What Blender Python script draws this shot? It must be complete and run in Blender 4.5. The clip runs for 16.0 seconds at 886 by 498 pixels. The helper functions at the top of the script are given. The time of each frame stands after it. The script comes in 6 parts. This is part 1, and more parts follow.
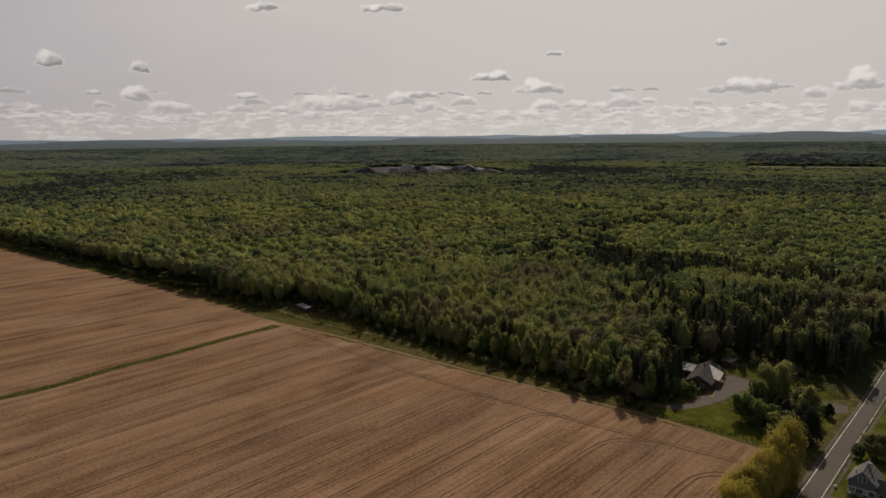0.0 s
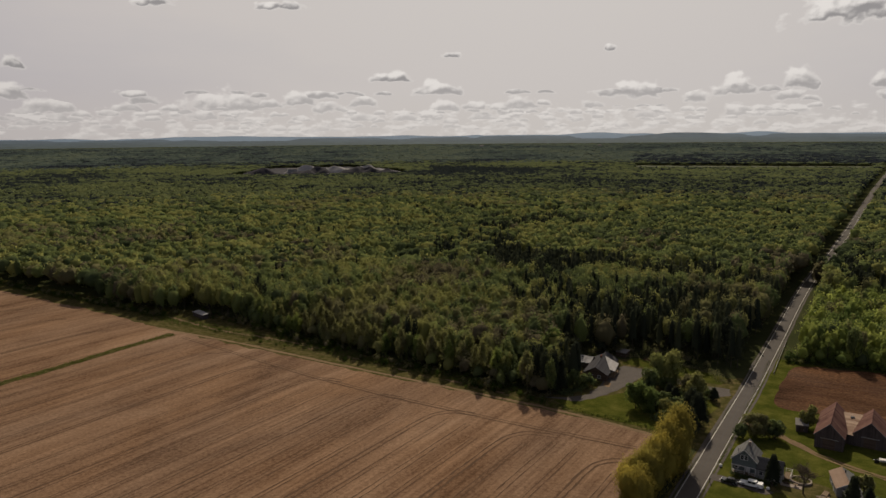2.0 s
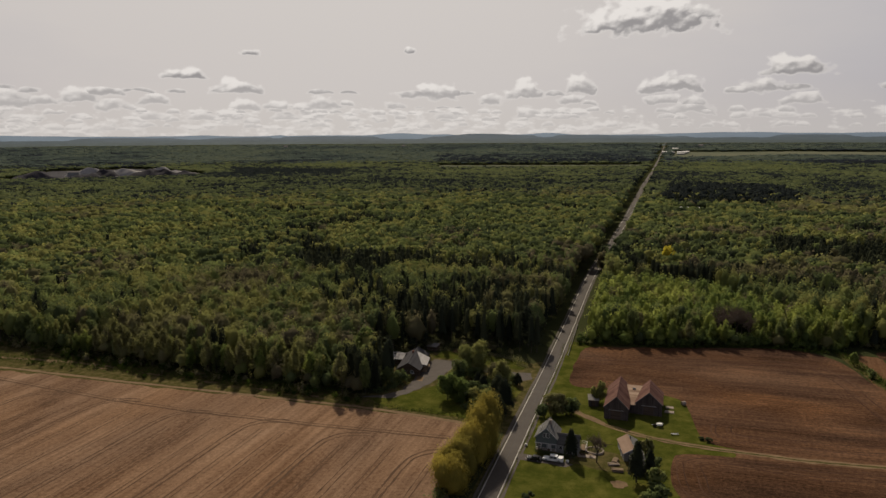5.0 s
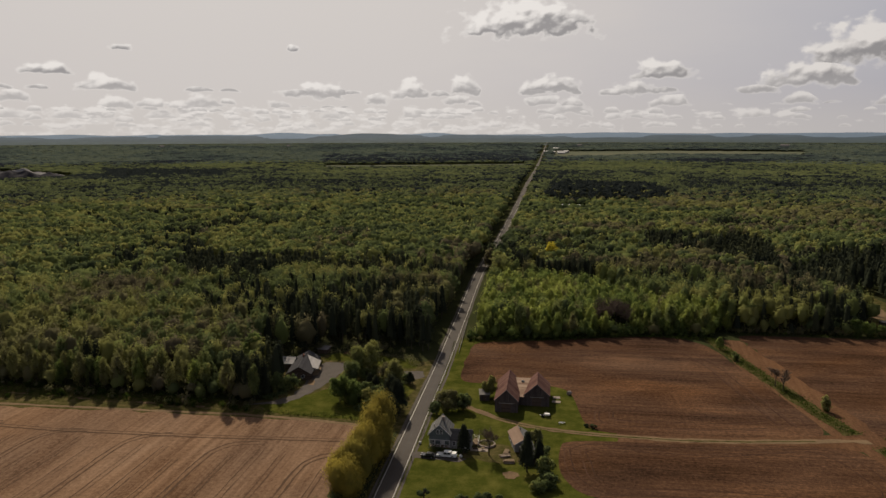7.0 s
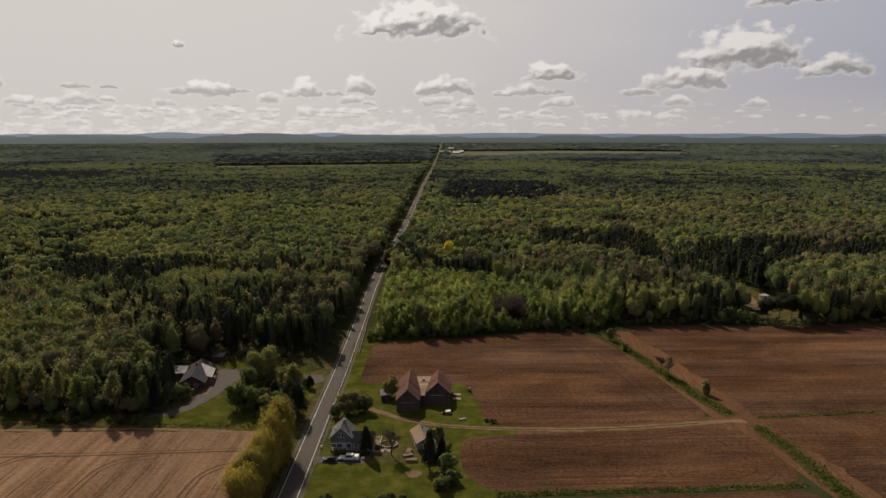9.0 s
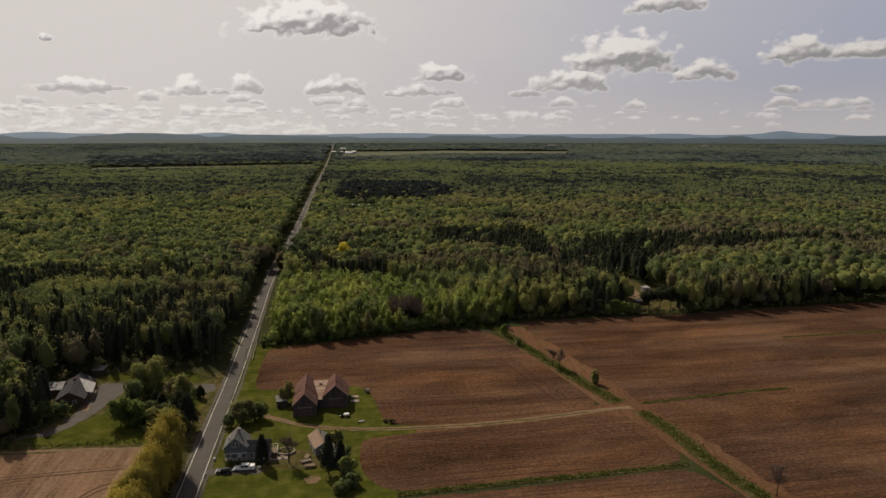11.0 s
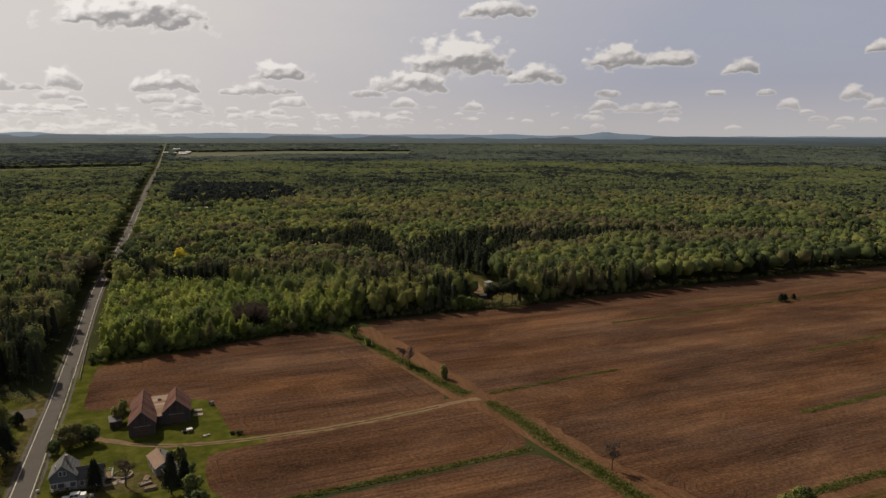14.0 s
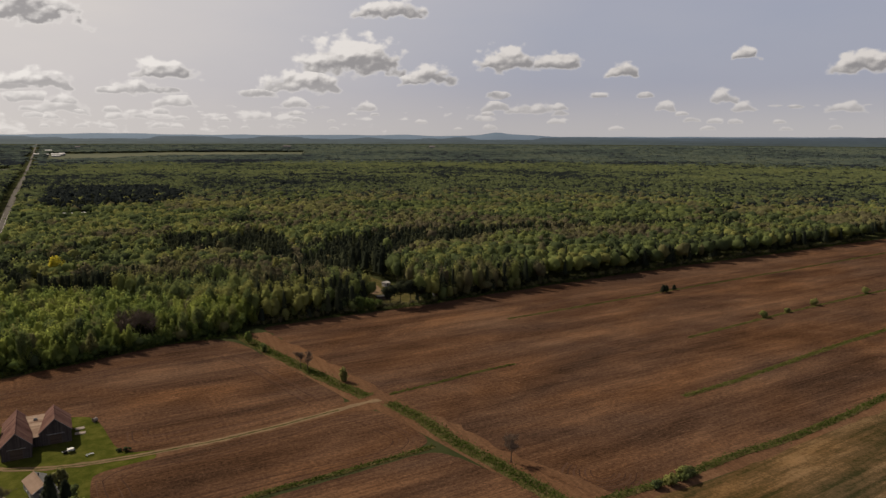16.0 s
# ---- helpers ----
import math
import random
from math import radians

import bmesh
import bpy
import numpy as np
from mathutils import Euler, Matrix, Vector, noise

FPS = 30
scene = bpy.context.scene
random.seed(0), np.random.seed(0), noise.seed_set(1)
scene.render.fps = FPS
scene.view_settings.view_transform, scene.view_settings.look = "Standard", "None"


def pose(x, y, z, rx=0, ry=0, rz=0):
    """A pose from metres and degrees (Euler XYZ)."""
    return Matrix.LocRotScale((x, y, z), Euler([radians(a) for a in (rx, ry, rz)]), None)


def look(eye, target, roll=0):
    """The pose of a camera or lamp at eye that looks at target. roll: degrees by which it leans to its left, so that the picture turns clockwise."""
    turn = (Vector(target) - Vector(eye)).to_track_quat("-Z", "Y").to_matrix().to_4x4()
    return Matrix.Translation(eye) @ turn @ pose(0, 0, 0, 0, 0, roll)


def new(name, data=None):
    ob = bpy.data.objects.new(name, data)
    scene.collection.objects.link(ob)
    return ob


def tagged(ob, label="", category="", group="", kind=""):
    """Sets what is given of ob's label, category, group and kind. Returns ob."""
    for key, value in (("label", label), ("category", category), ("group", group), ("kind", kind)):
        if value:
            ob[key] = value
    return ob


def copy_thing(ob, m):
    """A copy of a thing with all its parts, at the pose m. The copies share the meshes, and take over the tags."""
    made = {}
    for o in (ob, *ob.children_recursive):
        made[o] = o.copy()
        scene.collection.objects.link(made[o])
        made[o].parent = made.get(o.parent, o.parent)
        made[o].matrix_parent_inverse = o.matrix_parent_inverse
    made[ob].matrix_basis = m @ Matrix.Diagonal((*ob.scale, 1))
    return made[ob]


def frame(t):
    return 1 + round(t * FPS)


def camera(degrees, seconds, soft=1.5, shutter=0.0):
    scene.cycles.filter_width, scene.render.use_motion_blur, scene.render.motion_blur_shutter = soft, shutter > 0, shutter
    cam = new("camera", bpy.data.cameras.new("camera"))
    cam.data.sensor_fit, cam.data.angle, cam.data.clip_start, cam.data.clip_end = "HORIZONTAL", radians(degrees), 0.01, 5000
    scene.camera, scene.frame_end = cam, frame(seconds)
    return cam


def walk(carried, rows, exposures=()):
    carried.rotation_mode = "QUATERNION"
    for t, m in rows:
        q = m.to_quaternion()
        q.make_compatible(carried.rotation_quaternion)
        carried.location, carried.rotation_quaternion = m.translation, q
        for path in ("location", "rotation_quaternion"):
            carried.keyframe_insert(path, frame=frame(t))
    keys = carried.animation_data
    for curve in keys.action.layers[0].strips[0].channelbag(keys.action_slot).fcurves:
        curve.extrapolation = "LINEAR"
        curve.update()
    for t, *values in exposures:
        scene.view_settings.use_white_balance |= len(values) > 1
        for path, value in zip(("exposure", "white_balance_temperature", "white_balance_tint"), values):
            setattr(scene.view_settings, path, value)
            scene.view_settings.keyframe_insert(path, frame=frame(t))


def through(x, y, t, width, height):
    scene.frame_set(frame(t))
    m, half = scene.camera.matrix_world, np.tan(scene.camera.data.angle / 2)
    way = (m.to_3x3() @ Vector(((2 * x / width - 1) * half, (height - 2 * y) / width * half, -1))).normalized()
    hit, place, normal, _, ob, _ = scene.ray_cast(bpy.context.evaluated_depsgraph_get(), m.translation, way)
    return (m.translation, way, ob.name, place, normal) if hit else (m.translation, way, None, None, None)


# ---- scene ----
cam = camera(64.35, 16.0)
# seconds, turn to the left of the road's line, tilt, roll: the camera hovers on one spot and pans
EYE = 100.0
ROWS = [
    (0, 41.400, -9.115, -0.610),
    (0.5, 39.197, -9.147, -0.554),
    (1, 36.962, -9.157, -0.568),
    (1.5, 34.669, -9.148, -0.521),
    (2, 33.382, -9.147, -0.509),
    (2.5, 31.603, -9.144, -0.453),
    (3, 28.909, -9.154, -0.435),
    (3.5, 26.395, -9.155, -0.382),
    (4, 23.309, -9.174, -0.328),
    (4.5, 20.435, -9.191, -0.299),
    (5, 17.766, -9.206, -0.292),
    (7.5, 6.567, -9.265, -0.116),
    (8, 4.467, -9.273, -0.055),
    (8.5, 2.467, -9.284, 0.017),
    (9, 0.310, -9.266, -0.012),
    (11.5, -10.455, -9.247, 0.085),
    (12, -12.558, -9.248, 0.102),
    (12.5, -14.650, -9.239, 0.145),
    (13, -16.740, -9.237, 0.164),
    (13.5, -18.846, -9.224, 0.179),
    (14, -20.929, -9.204, 0.202),
    (14.5, -23.043, -9.187, 0.231),
    (15, -25.198, -9.155, 0.201),
    (15.5, -27.316, -9.144, 0.219),
    (16, -29.410, -9.141, 0.206),
]
walk(cam, [(t, pose(0, 0, EYE, 90 + tilt, 0, turn) @ pose(0, 0, 0, 0, 0, roll)) for t, turn, tilt, roll in ROWS],
     exposures=[(0, -0.14), (5, -0.06), (8, 0.0), (12.5, 0.06), (16, 0.10)])

# ------------------------------------------------------------------ sun and sky
SHADOW = Vector((0.52, -1.12, -1.0))            # the way a shadow falls, per metre of height
SUN_EL = math.atan2(1.0, math.hypot(0.52, 1.12))
SUN_AZ = math.atan2(-0.52, 1.12)                # from the road's line, clockwise

sun = new("sun", bpy.data.lights.new("sun", "SUN"))
sun.data.energy, sun.data.angle, sun.data.color = 5.0, radians(0.6), (1.0, 0.88, 0.70)
sun.matrix_world = look((0, 0, 400), Vector((0, 0, 400)) + SHADOW)


class Nodes:
    """A short hand for node trees."""

    def __init__(self, tree):
        self.t = tree
        tree.nodes.clear()

    def add(self, kind, **values):
        n = self.t.nodes.new(kind)
        for k, v in values.items():
            setattr(n, k, v)
        return n

    def put(self, socket, value):
        if isinstance(value, bpy.types.NodeSocket):
            self.t.links.new(value, socket)
        elif value is not None:
            socket.default_value = value

    def math(self, op, a, b=None, c=None, clamp=False):
        n = self.add("ShaderNodeMath", operation=op, use_clamp=clamp)
        for s, v in zip(n.inputs, (a, b, c)):
            self.put(s, v)
        return n.outputs[0]

    def vec(self, op, a, b=None):
        n = self.add("ShaderNodeVectorMath", operation=op)
        self.put(n.inputs[0], a)
        if b is not None:
            self.put(n.inputs[1], b)
        return n.outputs["Value"] if op in ("LENGTH", "DOT_PRODUCT") else n.outputs[0]

    def range(self, v, a, b, c=0.0, d=1.0, smooth=False):
        n = self.add("ShaderNodeMapRange", interpolation_type="SMOOTHSTEP" if smooth else "LINEAR")
        for s, x in zip(n.inputs, (v, a, b, c, d)):
            self.put(s, x)
        return n.outputs[0]

    def mix(self, f, a, b, blend="MIX"):
        n = self.add("ShaderNodeMix", data_type="RGBA", blend_type=blend)
        self.put(n.inputs[0], f)
        for i, v in ((6, a), (7, b)):
            self.put(n.inputs[i], (*v, 1) if isinstance(v, tuple) and len(v) == 3 else v)
        return n.outputs[2]

    def noise(self, vector, scale, detail=3.0, rough=0.55, distort=0.0):
        n = self.add("ShaderNodeTexNoise")
        self.put(n.inputs["Vector"], vector)
        n.inputs["Scale"].default_value, n.inputs["Detail"].default_value = scale, detail
        n.inputs["Roughness"].default_value, n.inputs["Distortion"].default_value = rough, distort
        return n.outputs[0]

    def mapped(self, vector, scale=(1, 1, 1), turn=(0, 0, 0), loc=(0, 0, 0)):
        n = self.add("ShaderNodeMapping")
        self.put(n.inputs[0], vector)
        n.inputs["Location"].default_value, n.inputs["Rotation"].default_value, n.inputs["Scale"].default_value = loc, turn, scale
        return n.outputs[0]

    def ramp(self, f, stops):
        n = self.add("ShaderNodeValToRGB")
        self.put(n.inputs[0], f)
        els = n.color_ramp.elements
        while len(els) < len(stops):
            els.new(0.5)
        for e, (p, c) in zip(els, stops):
            e.position, e.color = p, (*c, 1)
        return n.outputs[0]


# clouds: way from the road's line (degrees), height over the horizon, half width, half height, weight
CLOUDS = [
    (-69.8, 5.8, 1.5, 0.75, 0.7), (-64.0, 5.4, 1.0, 0.7, 0.8), (-64.3, 3.4, 1.2, 0.7, 0.9), (-62.5, 2.4, 2.3, 0.7, 0.8),
    (-72.0, 2.3, 1.8, 0.6, 0.8), (-50.4, 2.9, 3.4, 1.0, 0.95), (-44.6, 3.0, 2.0, 0.7, 0.8), (-57.0, 2.4, 1.6, 0.5, 0.8),
    (-37.4, 4.7, 1.9, 0.5, 0.9), (-33.8, 3.8, 2.0, 0.65, 0.95), (-20.4, 6.8, 0.8, 0.5, 0.6), (-18.4, 3.5, 1.8, 0.75, 1.0),
    (-11.1, 3.5, 1.7, 0.8, 1.0), (-7.0, 3.9, 1.2, 0.95, 1.0), (-32.6, 6.4, 1.2, 0.4, 0.6), (-2.3, 8.8, 4.9, 1.5, 1.12),
    (-0.2, 4.0, 2.6, 0.9, 0.9), (1.2, 2.2, 2.2, 0.8, 0.8), (8.3, 4.9, 2.6, 0.85, 0.95), (6.5, 3.6, 2.4, 0.7, 0.85),
    (22.1, 6.2, 4.0, 1.55, 1.1), (18.2, 4.3, 3.1, 1.1, 0.95), (28.3, 4.8, 2.3, 0.85, 0.95), (34.4, 6.1, 2.6, 1.1, 1.0),
    (38.3, 5.9, 2.4, 0.8, 0.95), (25.1, 9.8, 3.2, 0.9, 0.9), (43.3, 5.1, 1.2, 0.6, 1.0), (52.0, 6.1, 1.1, 0.6, 0.95),
    (59.6, 5.2, 2.4, 0.9, 0.95), (36.2, 2.3, 2.6, 0.6, 0.85), (50.6, 3.0, 1.2, 0.6, 0.9), (58.6, 2.2, 1.4, 0.5, 0.9),
    (46.5, 2.4, 0.8, 0.5, 0.9), (-27.5, 2.6, 2.6, 0.7, 0.85), (-54.5, 9.9, 2.2, 0.5, 0.7), (-45.8, 10.0, 2.6, 0.5, 0.7),
]


def sky_world():
    world = bpy.data.worlds.new("sky")
    world.use_nodes = True
    scene.world = world
    n = Nodes(world.node_tree)
    sky = n.add("ShaderNodeTexSky", sky_type="NISHITA", sun_disc=False, sun_elevation=SUN_EL, sun_rotation=SUN_AZ, air_density=1.3, dust_density=3.0, ozone_density=1.0)
    way = n.add("ShaderNodeTexCoord").outputs["Generated"]
    s = n.add("ShaderNodeSeparateXYZ")
    n.put(s.inputs[0], way)
    az = n.math("MULTIPLY", n.math("ARCTAN2", s.outputs[0], s.outputs[1]), 57.2958)
    el = n.math("MULTIPLY", n.math("ARCSINE", s.outputs[2]), 57.2958)
    c = n.add("ShaderNodeCombineXYZ")
    n.put(c.inputs[0], az)
    n.put(c.inputs[1], el)
    flat = c.outputs[0]
    # puffs: noise of two sizes, wider than high
    puff = n.noise(n.mapped(flat, (0.75, 1.0, 1)), 1.0, 1.6, 0.45)
    fine = n.noise(n.mapped(flat, (0.8, 1.0, 1)), 2.4, 4.0, 0.5)
    # the same puffs a little further towards the sun: their difference gives lit and shaded sides
    puff_up = n.noise(n.mapped(flat, (0.75, 1.0, 1), loc=(-0.16, 0.30, 0)), 1.0, 1.6, 0.45)
    fine_up = n.noise(n.mapped(flat, (0.8, 1.0, 1), loc=(-0.06, 0.12, 0)), 2.4, 4.0, 0.5)
    billow = n.math("ADD", n.math("MULTIPLY", n.math("SUBTRACT", puff, puff_up), 1.0), n.math("MULTIPLY", n.math("SUBTRACT", fine, fine_up), 0.25))

    def heap(u, v, weight):
        """How far inside a cloud with a domed top and a flat base: u from its middle, v from its base."""
        c = n.add("ShaderNodeCombineXYZ")
        n.put(c.inputs[0], u)
        n.put(c.inputs[1], v)
        dome = n.math("SUBTRACT", weight, n.vec("LENGTH", c.outputs[0]))
        return n.math("MINIMUM", dome, n.math("MULTIPLY_ADD", v, 1.7, 0.22))

    body, tone = None, None
    for a, e, w, h, weight in CLOUDS:
        d = n.vec("MULTIPLY", n.vec("SUBTRACT", flat, (a, e - 0.75 * h, 0)), (1 / w, 0.62 / h, 0))
        q = n.add("ShaderNodeSeparateXYZ")
        n.put(q.inputs[0], d)
        r = heap(q.outputs[0], q.outputs[1], weight)
        lit = n.math("MULTIPLY_ADD", q.outputs[0], -0.22, q.outputs[1])
        if body is None:
            body, tone = r, lit
        else:
            tone = n.math("MULTIPLY_ADD", n.math("GREATER_THAN", r, body), n.math("SUBTRACT", lit, tone), tone)
            body = n.math("MAXIMUM", body, r)
    # the far ranks of small clouds low over the horizon, one to a cell
    for kx, ky, lo, hi, share in ((3.2, 1.05, 1.3, 3.6, 0.56), (1.7, 0.55, 0.5, 2.3, 0.56)):
        cell = n.add("ShaderNodeTexVoronoi", voronoi_dimensions="2D", feature="F1")
        p = n.mapped(flat, (1 / kx, 1 / ky, 1))
        n.put(cell.inputs["Vector"], p)
        cell.inputs["Scale"].default_value, cell.inputs["Randomness"].default_value = 1.0, 0.85
        q = n.add("ShaderNodeSeparateXYZ")
        n.put(q.inputs[0], n.vec("SUBTRACT", p, cell.outputs["Position"]))
        k = n.add("ShaderNodeSeparateColor")
        n.put(k.inputs[0], cell.outputs["Color"])
        wide = n.math("MULTIPLY_ADD", k.outputs[0], 0.36, 0.26)
        u = n.math("DIVIDE", q.outputs[0], wide)
        v = n.math("DIVIDE", n.math("ADD", q.outputs[1], 0.22), n.math("MULTIPLY", wide, 1.9))
        there = n.math("GREATER_THAN", n.math("ADD", n.range(az, 25.0, -30.0, share - 0.22, share + 0.2), 0.0), k.outputs[1])
        there = n.math("MULTIPLY", there, n.math("MULTIPLY", n.range(el, lo - 0.4, lo, smooth=True), n.range(el, hi + 0.4, hi - 0.3, smooth=True)))
        r = n.math("ADD", heap(u, v, 0.80), n.math("MULTIPLY_ADD", there, 1.5, -1.5))
        tone = n.math("MULTIPLY_ADD", n.math("GREATER_THAN", r, body), n.math("SUBTRACT", v, tone), tone)
        body = n.math("MAXIMUM", body, r)
    # a broken bank low over the horizon
    bank = n.noise(n.mapped(flat, (0.30, 0.95, 1)), 1.0, 4.0, 0.6)
    bank_shade = n.noise(n.mapped(flat, (0.30, 0.95, 1), loc=(0, 0.16, 0)), 1.0, 4.0, 0.6)
    r = n.math("MULTIPLY_ADD", bank, 2.0, -1.10)
    r = n.math("ADD", r, n.math("ADD", n.range(el, 3.6, 1.8, -0.9, 0.05), n.range(az, -10.0, 45.0, 0.1, -0.5)))
    v = n.math("MULTIPLY_ADD", n.math("SUBTRACT", bank, bank_shade), 4.5, 0.35)
    tone = n.math("MULTIPLY_ADD", n.math("GREATER_THAN", r, body), n.math("SUBTRACT", v, tone), tone)
    body = n.math("MAXIMUM", body, r)
    field = n.math("ADD", body, n.math("MULTIPLY_ADD", puff, 1.25, -0.625))
    field = n.math("ADD", field, n.math("MULTIPLY_ADD", fine, 0.5, -0.25))
    cover = n.range(field, -0.06, 0.24, smooth=True)
    up = n.math("ADD", tone, n.math("ADD", n.math("MULTIPLY_ADD", puff, 0.55, -0.275), n.math("MULTIPLY_ADD", fine, 0.3, -0.15)))
    up = n.math("ADD", up, billow)
    dark = n.math("MULTIPLY", n.range(field, -0.02, 0.30, smooth=True), n.range(up, 0.70, 0.05, smooth=True))
    dark = n.math("MULTIPLY", dark, n.range(el, 0.8, 4.5, 0.55, 1.0))
    sunward = n.range(n.vec("DOT_PRODUCT", way, tuple((-SHADOW).normalized())), 0.42, 0.88)
    cloud = n.mix(dark, n.mix(sunward, (7.4, 6.9, 6.5), (9.9, 9.4, 8.95)), n.mix(sunward, (2.9, 2.75, 2.75), (3.7, 3.5, 3.5)))
    # a thin veil, thicker towards the sun and the horizon
    veil = n.noise(n.mapped(flat, (0.05, 0.16, 1)), 1.0, 4.0, 0.6)
    thick = n.math("ADD", n.math("MULTIPLY_ADD", veil, 0.5, 0.05), n.math("MULTIPLY", sunward, 0.85), clamp=True)
    clear = n.mix(0.8, sky.outputs[0], (3.5, 3.7, 4.95))
    side = n.range(az, -75.0, 55.0)
    away = n.mix(side, (5.9, 5.15, 5.0), (4.6, 4.55, 5.0))
    base = n.mix(thick, clear, n.mix(sunward, away, (7.5, 7.0, 6.65)))
    low = n.range(el, 4.5, 0.0, smooth=True)
    base = n.mix(n.math("MULTIPLY", low, 0.7), base, n.mix(sunward, n.mix(side, (5.3, 4.75, 4.5), (5.6, 5.25, 4.95)), (7.5, 7.0, 6.5)))
    # the clear sky darkens towards the zenith
    near_sun = n.range(n.vec("DOT_PRODUCT", way, tuple((-SHADOW).normalized())), 0.80, 0.97, smooth=True)
    deep = n.math("MAXIMUM", n.range(el, 18.0, 58.0, 1.0, 0.42, smooth=True), near_sun)
    base = n.mix(deep, n.mix(1.0, base, (0.0, 0.0, 0.0), "MULTIPLY"), base)
    out = n.mix(n.math("MULTIPLY", cover, n.range(el, 0.3, 4.5, 0.55, 0.95)), base, cloud)
    bg = n.add("ShaderNodeBackground")
    n.put(bg.inputs[0], out)
    bg.inputs[1].default_value = 0.0865
    n.put(n.add("ShaderNodeOutputWorld").inputs[0], bg.outputs[0])


sky_world()

# ------------------------------------------------------------------ materials
def material(name, build):
    m = bpy.data.materials.new(name)
    m.use_nodes = True
    n = Nodes(m.node_tree)
    b = n.add("ShaderNodeBsdfPrincipled")
    b.inputs["Roughness"].default_value = 0.85
    b.inputs["Specular IOR Level"].default_value = 0.0
    out = n.add("ShaderNodeOutputMaterial")
    where = n.add("ShaderNodeNewGeometry").outputs["Position"]
    shader = build(n, b, where)
    n.put(out.inputs[0], shader or b.outputs[0])
    return m


def relief(n, b, height, strength=0.5, distance=0.1):
    bump = n.add("ShaderNodeBump")
    bump.inputs["Strength"].default_value, bump.inputs["Distance"].default_value = strength, distance
    n.put(bump.inputs["Height"], height)
    n.put(b.inputs["Normal"], bump.outputs[0])


def soil(name, dark, mid, light, turn, line=0.55, streak=1.0, blots=1.0, straw=1.0, hues=1.0):
    """Ploughed or stubble soil, drilled in lines that run along y before the turn."""
    def build(n, b, p):
        q = n.mapped(p, turn=(0, 0, radians(turn)))
        rows = n.noise(n.mapped(q, (line, 0.006, 1)), 1.0, 3.0, 0.65)
        fine = n.noise(n.mapped(q, (line * 3.1, 0.03, 1)), 1.0, 2.0, 0.6)
        wide = n.noise(n.mapped(q, (0.12, 0.0025, 1)), 1.0, 3.0, 0.6)
        clods = n.noise(p, 0.8, 6.0, 0.85)
        blot = n.noise(n.mapped(q, (0.034, 0.017, 1)), 1.0, 6.0, 0.68, 0.5)
        f = n.math("MULTIPLY_ADD", rows, 1.0 * streak, -0.5 * streak)
        f = n.math("ADD", f, n.math("MULTIPLY_ADD", fine, 0.5 * streak, -0.25 * streak))
        f = n.math("ADD", f, n.math("MULTIPLY_ADD", wide, 0.6 * streak, -0.3 * streak))
        f = n.math("ADD", f, n.math("MULTIPLY_ADD", clods, 1.8, -0.9))
        band = n.noise(n.mapped(q, (0.075, 0.012, 1), loc=(3, 9, 0)), 1.0, 4.0, 0.62, 0.3)
        f = n.math("ADD", f, n.math("MULTIPLY_ADD", band, 0.9 * blots, -0.45 * blots))
        f = n.math("ADD", f, n.math("MULTIPLY_ADD", blot, 1.1 * blots, 0.5 - 0.55 * blots))
        col = n.ramp(f, [(0.1, dark), (0.5, mid), (0.95, light)])
        hue = n.noise(n.mapped(q, (0.022, 0.010, 1)), 1.0, 4.0, 0.6, 0.4)
        col = n.mix(n.range(hue, 0.36, 0.66), n.mix(hues, col, (0.90, 0.95, 1.05), "MULTIPLY"), n.mix(hues, col, (1.10, 1.0, 0.87), "MULTIPLY"))
        bits = n.noise(n.mapped(q, (1.6, 0.16, 1)), 1.0, 3.0, 0.7)
        where = n.noise(n.mapped(q, (0.05, 0.02, 1), loc=(7, 3, 0)), 1.0, 3.0, 0.6)
        loose = n.math("MULTIPLY", n.range(bits, 0.58, 0.72), n.range(where, 0.45, 0.7))
        col = n.mix(n.math("MULTIPLY", loose, 0.55 * straw), col, tuple(min(1.0, 1.5 * v + 0.02) for v in light))
        n.put(b.inputs["Base Color"], col)
        b.inputs["Roughness"].default_value = 1.0
        relief(n, b, n.math("ADD", n.math("MULTIPLY", clods, 0.7), rows), 0.8, 0.25)
    return material(name, build)


def plain(name, colour, rough=0.8, metal=0.0, grain=6.0, vary=0.25, bump=0.2, dist=0.01):
    def build(n, b, p):
        a = n.noise(p, grain, 4.0, 0.6)
        c = n.noise(p, grain * 0.13, 3.0, 0.6)
        f = n.math("ADD", n.math("MULTIPLY", a, 0.6), n.math("MULTIPLY", c, 0.6))
        lo, hi = tuple(x * (1 - vary) for x in colour), tuple(min(1, x * (1 + vary)) for x in colour)
        n.put(b.inputs["Base Color"], n.ramp(f, [(0.3, lo), (0.85, hi)]))
        b.inputs["Roughness"].default_value, b.inputs["Metallic"].default_value = rough, metal
        b.inputs["Specular IOR Level"].default_value = 0.5 if rough < 0.7 else 0.05
        relief(n, b, a, bump, dist)
    return material(name, build)


